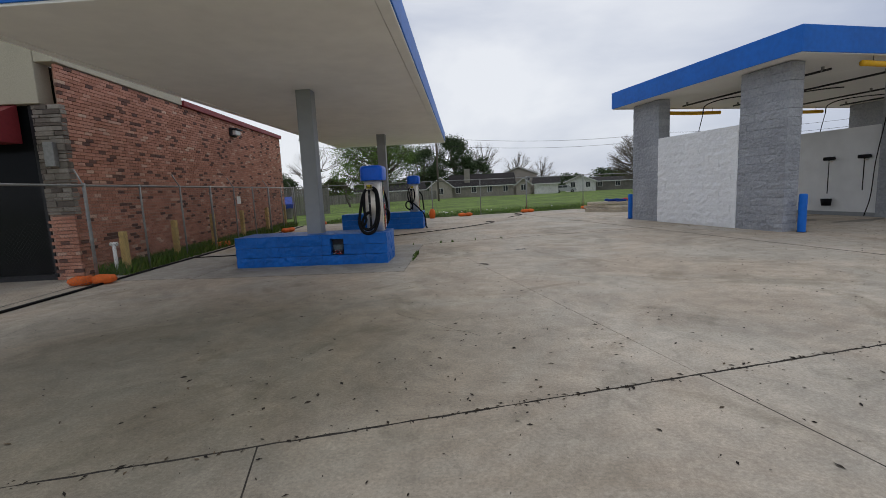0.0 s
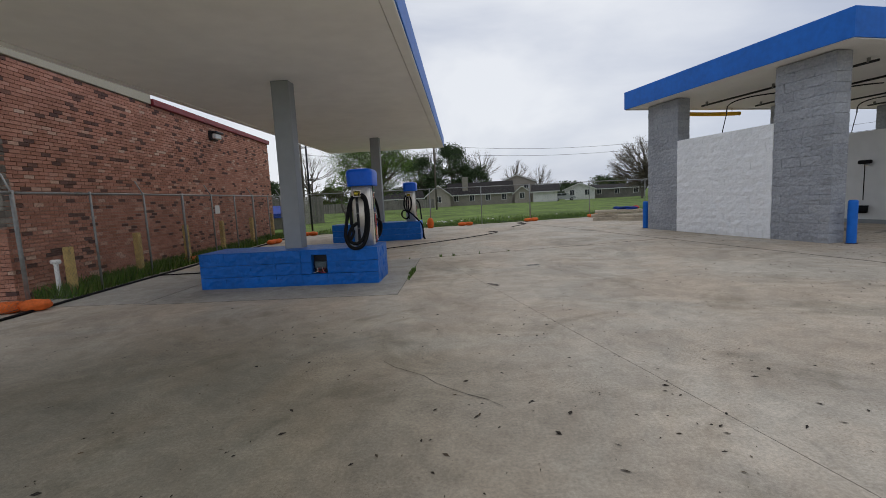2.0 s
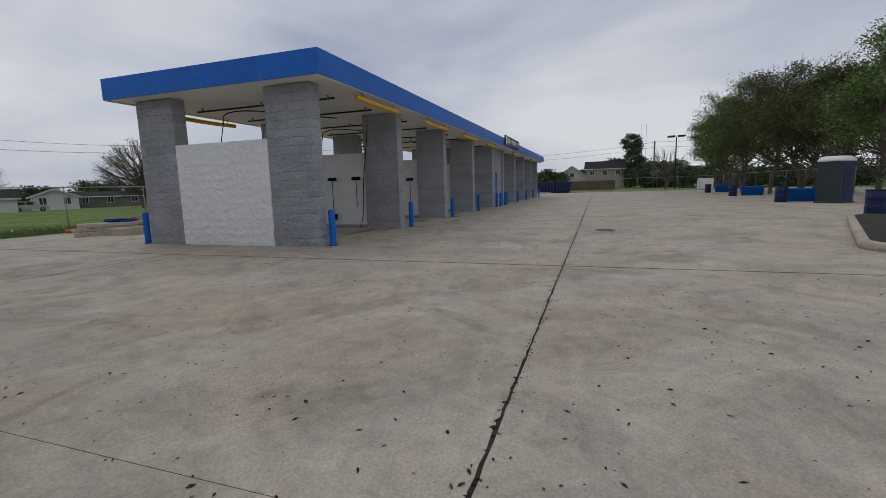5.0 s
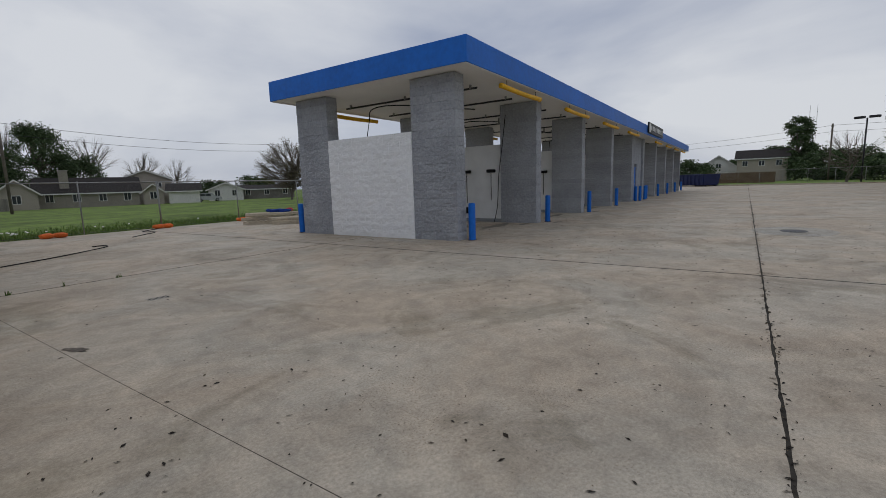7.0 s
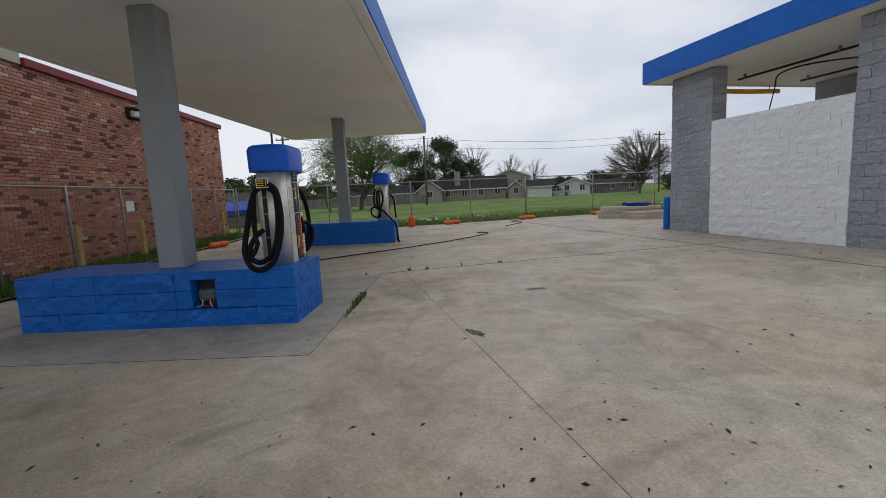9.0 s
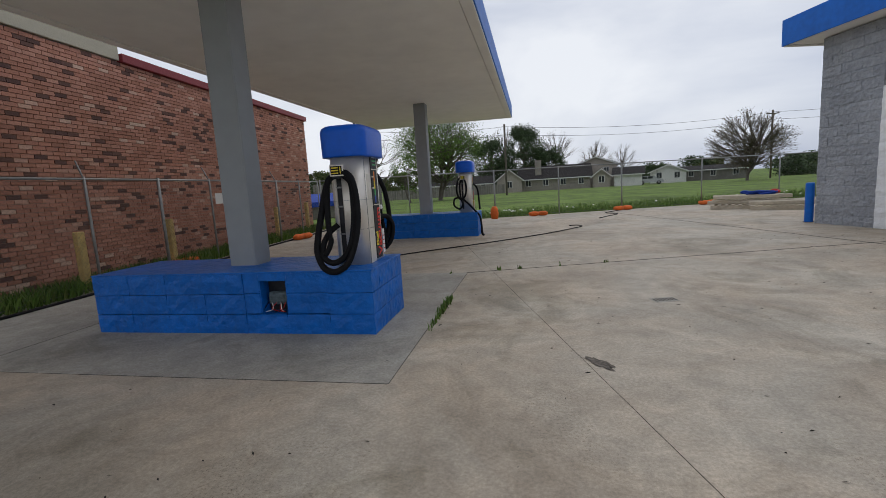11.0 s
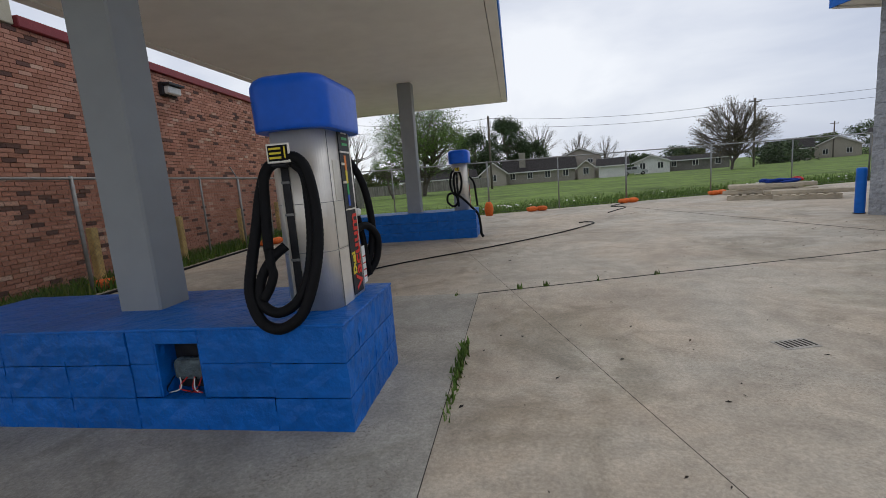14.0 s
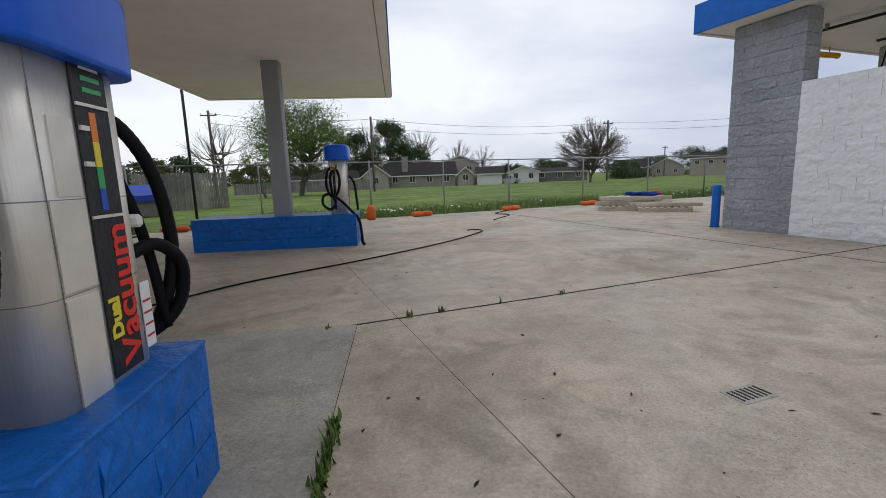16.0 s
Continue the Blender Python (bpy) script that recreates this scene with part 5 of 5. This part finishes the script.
def plank_fence(a, b, h, label, name="wooden_fence", M_OLDWOOD=M_OLDWOOD):
    A, B = Vector(a), Vector(b)
    L = (B - A).length
    rz = math.degrees(math.atan2(B.y - A.y, B.x - A.x))
    z = ground_z(*a)
    t = thing(name, (A.x, A.y, z), rz, label, "fence")
    n = int(L / .16)
    me = [mesh_of("plank", [(xx, yy, zz) for xx in (.004, .15) for yy in (0, .02) for zz in (0, h + dz)],
                  [(0, 1, 3, 2), (4, 6, 7, 5), (0, 4, 5, 1), (2, 3, 7, 6), (0, 2, 6, 4), (1, 5, 7, 3)], M_OLDWOOD) for dz in (0, .03, -.03)]
    for k in range(n):
        place("plank", me[k * 7 % 3], t, (k * L / n, 0, 0))
    box("rail", (0, .021, h * .8), (L, .06, h * .8 + .08), M_OLDWOOD, t, 0)
    box("rail", (0, .021, h * .25), (L, .06, h * .25 + .08), M_OLDWOOD, t, 0)


plank_fence((-14.6, 33.6), (-10.6, 36.2), 2.1, "weathered grey plank fence beyond the chain-link fence")
plank_fence(from_eye(-19, 78, NORTH), from_eye(-3.2, 82, NORTH), 1.7, "long weathered plank fence before the houses")
M_BROWNWOOD = material("brown_fence_wood", (0.13, 0.085, 0.055), 0.9, var=0.3, grain=9, bump=0.4)
plank_fence(from_eye(70.5, 98, EAST), from_eye(76.6, 100, EAST), 1.9, "brown plank fence before the far houses", M_OLDWOOD=M_BROWNWOOD)
t = thing("tarp_cover", (-12.6, 29.5, -.15), 25, "pale blue tarpaulin over a low frame", "tarpaulin")
bm = box_bm((-1.3, -.8, 0), (1.3, .8, 1.0), .1, 2)
part("side", bm, M_OLDWOOD, t)
place("tarp", mesh_of("tarp", [(-1.45, -.95, 1.0), (1.45, -.95, 1.02), (1.45, .95, 1.5), (-1.45, .95, 1.45), (-1.45, -.97, .7), (1.45, -.97, .75)], [(0, 1, 2, 3), (4, 5, 1, 0)], M_TARPBLUE), t)


def car(x, y, z, rz, label):
    t = thing("parked_car", (x, y, z), rz, label, "car")
    prof = [(-2.2, .35), (-2.2, .85), (-1.9, 1.0), (-1.6, 1.6), (.6, 1.62), (1.2, 1.05), (2.1, .9), (2.25, .6), (2.2, .35)]
    vs = [(a, s * .85, b) for s in (-1, 1) for a, b in prof]
    m = len(prof)
    fs = [tuple(range(m)), tuple(range(2 * m - 1, m - 1, -1))] + [(k, k + m, (k + 1) % m + m, (k + 1) % m) for k in range(m)]
    place("body", mesh_of("body", vs, fs, M_CAR), t)
    for s in (-1, 1):
        for a, b in [(-1.5, -.6), (-.5, .35)]:
            box("window", (a, s * .86 - .008, 1.08), (b, s * .86 + .008, 1.5), M_PANE, t, 0)
        for wx in (-1.4, 1.4):
            w = tube("wheel", [(wx, s * .7, .33), (wx, s * .88, .33)], .33, M_BLACK, t, 14)
            tube("rim", [(wx, s * .881, .33), (wx, s * .89, .33)], .2, M_GALV, w, 10)


x, y = from_eye(14.0, 92, NORTH)
car(x, y, ground_z(x, y), -10, "silver van parked before the far houses")


# ---------------- poles and wires ----------------
def pole(az, d, top, eye, label, arms=1, lean=0.0):
    x, y = from_eye(az, d, eye)
    z = ground_z(x, y)
    h = 1.35 + d * math.tan(radians(top)) - z
    t = thing("utility_pole", (x, y, z), 0, label, "utility pole", "utility poles")
    tube("shaft", [(0, 0, -.2), (lean * .5, 0, h / 2), (lean, 0, h)], .14, M_BARK, t, 8)
    for k in range(arms):
        box("crossarm", (lean - .9, -.06, h - .6 - k * 1.1), (lean + .9, .06, h - .46 - k * 1.1), M_BARK, t, .01)
        for s in (-.8, 0, .8):
            tube("insulator", [(lean + s, 0, h - .46 - k), (lean + s, 0, h - .28 - k)], .05, M_GALV, t, 6)
    return Vector((x + lean, y, z + h - .3))


def wires(a, b, sag, label, drops=(0, -1.1)):
    t = thing("overhead_wire", (0, 0, 0), 0, label, "wire", "overhead wires")
    for dz in drops:
        pts = [a.lerp(b, k / 14) + Vector((0, 0, dz - sag * 4 * (k / 14) * (1 - k / 14))) for k in range(15)]
        tube("wire", pts, .022, M_DARK, t, 4)


p_c = pole(-2.85, 62, 7.3, NORTH, "slim wooden utility pole beyond the fence", 0)
p_a = pole(-20.65, 60, 7.8, NORTH, "wooden utility pole with crossarm by the trees", 1)
p_b = pole(25.5, 86, 5.7, NORTH, "wooden utility pole beside the round tree", 1)
p_d = pole(31.7, 150, 2.55, NORTH, "far wooden utility pole on the skyline", 1)
p_e = pole(48, 90, 5.4, NORTH, "wooden utility pole beyond the wash building", 1)
p_f = pole(80.7, 110, 4.6, EAST, "wooden utility pole behind the lot", 1)
p_g = pole(58, 120, 3.6, EAST, "far wooden utility pole behind the lot", 1)
wires(p_a, p_c, .5, "overhead wires between wooden poles")
wires(p_c, p_b, .9, "overhead wires above the field")
wires(p_b, p_e, .8, "overhead wires above the field")
wires(p_g, p_f, .9, "overhead wires behind the lot")
wires(p_f, Vector((85, -45, 9)), .9, "overhead wires behind the street trees")
x, y = from_eye(83.0, 78, EAST)
t = thing("lot_lamp", (x, y, 0), 0, "tall dark twin-head parking lot lamp", "street lamp")
tube("shaft", [(0, 0, -.05), (0, 0, 8.0)], .09, M_DARK, t, 8)
for s in (-1, 1):
    part("lamp_head", box_bm((-.2, s * .7 - .55, 7.95), (.2, s * .7 + .55, 8.25), .08, 2), M_DARK, t)
tube("thin_mast", [(-8.0, 25.5, -.1), (-8.0, 25.5, 5.6)], .05, M_DARK, None, 8)
tagged(bpy.data.objects["thin_mast"], "thin dark metal mast behind the brick building", "mast")


for az in (79.05, 79.6):
    x, y = from_eye(az, 420, EAST)
    t = thing("radio_mast", (x, y, -.9), 0, "very thin pale radio mast on the skyline", "mast", "radio masts")
    tube("shaft", [(0, 0, 0), (0, 0, 50)], .22, M_TRIMWHITE, t, 4)
    for k in range(4):
        box("antenna", (-.6, -.1, 18 + k * 9), (.6, .1, 18.6 + k * 9), M_GALV, t, 0)


# ---------------- far side of the lot ----------------
def barrel(x, y, label="dark navy plastic barrel on the concrete"):
    t = thing("barrel", (x, y, 0), 0, label, "barrel", "navy barrels")
    def circ(r):
        return [(r * math.cos(k * math.pi / 10), r * math.sin(k * math.pi / 10)) for k in range(20)]
    loft("drum", [(circ(.29), 0), (circ(.31), .04), (circ(.3), .3), (circ(.32), .33), (circ(.3), .36), (circ(.3), .6), (circ(.32), .63), (circ(.3), .66), (circ(.31), .88), (circ(.28), .9)], M_NAVY, t)
    loft("rim", [(circ(.315), .87), (circ(.32), .885), (circ(.3), .915)], M_DARK, t)


def tub(x, y):
    t = thing("blue_planter", (x, y, 0), 95, "bright blue rectangular tub beside the fence", "planter", "blue tubs")
    rings = [(round_rect(-.75, .75, -.35, .35, .06), 0), (round_rect(-.8, .8, -.4, .4, .06), .68), (round_rect(-.84, .84, -.44, .44, .07), .69), (round_rect(-.84, .84, -.44, .44, .07), .76)]
    loft("tub", rings, M_BLUE, t)
    loft("soil", [(round_rect(-.78, .78, -.38, .38, .06), .755), (round_rect(-.78, .78, -.38, .38, .06), .765)], M_DIRT, t)


for x, y in [(32.7, 1.1), (44.8, 3.8), (57.5, 6.5), (21.2, -1.0)]:
    barrel(x, y)
for x, y in [(33.9, .1), (46.4, 2.5), (59.6, 5.2)]:
    tub(x, y)


def portable_toilet(x, y, rz):
    t = thing("portable_toilet", (x, y, 0), rz, "dark grey-green portable toilet with white roof", "portable toilet")
    box("body", (-.56, -.58, .06), (.56, .58, 2.15), M_POTTY, t, .03)
    box("base", (-.6, -.62, 0), (.6, .62, .08), M_POTTY, t, .02)
    loft("roof", [(round_rect(-.6, .6, -.62, .62, .1), 2.15), (round_rect(-.6, .6, -.62, .62, .1), 2.24), (round_rect(-.4, .4, -.5, .5, .1), 2.42)], M_TRIMWHITE, t, "white domed roof")
    door = box("door", (-.575, -.42, .12), (-.56, .42, 2.05), M_NAVY, t, .004)
    box("door_handle", (-.6, .3, 1.0), (-.576, .36, 1.15), M_DARK, door, .004)
    sign = box("sign", (-.3, -.59, 1.3), (.25, -.582, 1.65), M_TRIMWHITE, t, .002, "white unreadable notice")
    for k in range(3):
        box("writing_bar", (-.25, -.593, 1.37 + k * .09), (.2, -.5905, 1.41 + k * .09), M_SIGNBLUE, sign, 0)
    for k in range(6):
        box("vent_slot", (-.3, -.586, 1.85 + k * .04), (.3, -.5815, 1.865 + k * .04), M_DARK, t, 0)
    for k in range(4):
        box("door_rib", (-.58, -.3 + k * .18, .25), (-.5752, -.26 + k * .18, 1.9), M_NAVY, door, 0)


portable_toilet(31.9, -1.1, 55)
x, y = 69.5, 29.0
t = thing("dumpster", (x, y, 0), 60, "large navy steel dumpster beyond the wash", "dumpster")
vs = [(-3.2, -1.1, .2), (3.2, -1.1, .2), (3.2, 1.1, .2), (-3.2, 1.1, .2), (-3.4, -1.2, 1.6), (3.4, -1.2, 1.6), (3.4, 1.2, 1.6), (-3.4, 1.2, 1.6)]
place("tub", mesh_of("tub", vs, [(3, 2, 1, 0), (0, 1, 5, 4), (1, 2, 6, 5), (2, 3, 7, 6), (3, 0, 4, 7)], M_NAVY), t)
for k in range(9):
    box("rib", (-3.1 + k * .75, -1.26, .2), (-3.0 + k * .75, -1.1, 1.58), M_NAVY, t, 0)
    box("rib", (-3.1 + k * .75, 1.1, .2), (-3.0 + k * .75, 1.26, 1.58), M_NAVY, t, 0)
box("rim", (-3.45, -1.3, 1.56), (3.45, -1.18, 1.68), M_NAVY, t, .02)
box("rim", (-3.45, 1.18, 1.56), (3.45, 1.3, 1.68), M_NAVY, t, .02)
box("skid", (-3.2, -.9, 0), (3.2, -.7, .2), M_DARK, t, 0)
box("skid", (-3.2, .7, 0), (3.2, .9, .2), M_DARK, t, 0)
t = thing("kerb_island", (11.3, -.2, 0), -6, "raised concrete kerb around a planting island", "kerb", kind="structure")
loft("kerb", [(round_rect(0, 9, -5, 1, .9, 8), -.05), (round_rect(0, 9, -5, 1, .9, 8), .13), (round_rect(.03, 8.97, -4.97, .97, .88, 8), .15)], M_CONC, t)
loft("soil", [(round_rect(.17, 8.83, -4.83, .83, .8, 8), .14), (round_rect(.17, 8.83, -4.83, .83, .8, 8), .158)], M_DIRT, t)
t = thing("rear_kerb", (0, 0, 0), 0, "low concrete kerb at the far end of the lot", "kerb", kind="structure")
t.matrix_basis = Matrix.Translation((JX, JY, 0)) @ pose(0, 0, 0, 0, 0, ANG)
box("kerb", (70.5, -20, 0), (70.7, 12, .16), M_CONC, t, .02)
t = thing("utility_cabinet", (80, 8.5, -.05), 10, "pale utility cabinet beyond the far fence", "cabinet")
box("case", (-.8, -1.0, 0), (.8, 1.0, 1.7), M_TRIMWHITE, t, .05)
box("plinth", (-.9, -1.1, 0), (.9, 1.1, .12), M_CONC, t, .02)
box("hatch", (-.82, -.8, .3), (-.8, .8, 1.5), M_TRIMWHITE, t, .004)

# manhole with a pale wet ring
t = thing("manhole_cover", (14.0, 5.95, 0.0), 15, "dark iron manhole cover in a pale patched ring", "manhole")
def disc(r):
    return [(r * math.cos(k * math.pi / 12) * 1.25, r * math.sin(k * math.pi / 12)) for k in range(24)]
loft("ring", [(disc(.85), -.01), (disc(.85), .003)], M_APRON, t, "pale cement collar")
loft("cover", [(disc(.27), -.01), (disc(.27), .008)], M_DARK, t)
for k in range(5):
    box("tread", (-.2, -.19 + k * .08, .008), (.2, -.16 + k * .08, .011), M_DARK, t, 0)
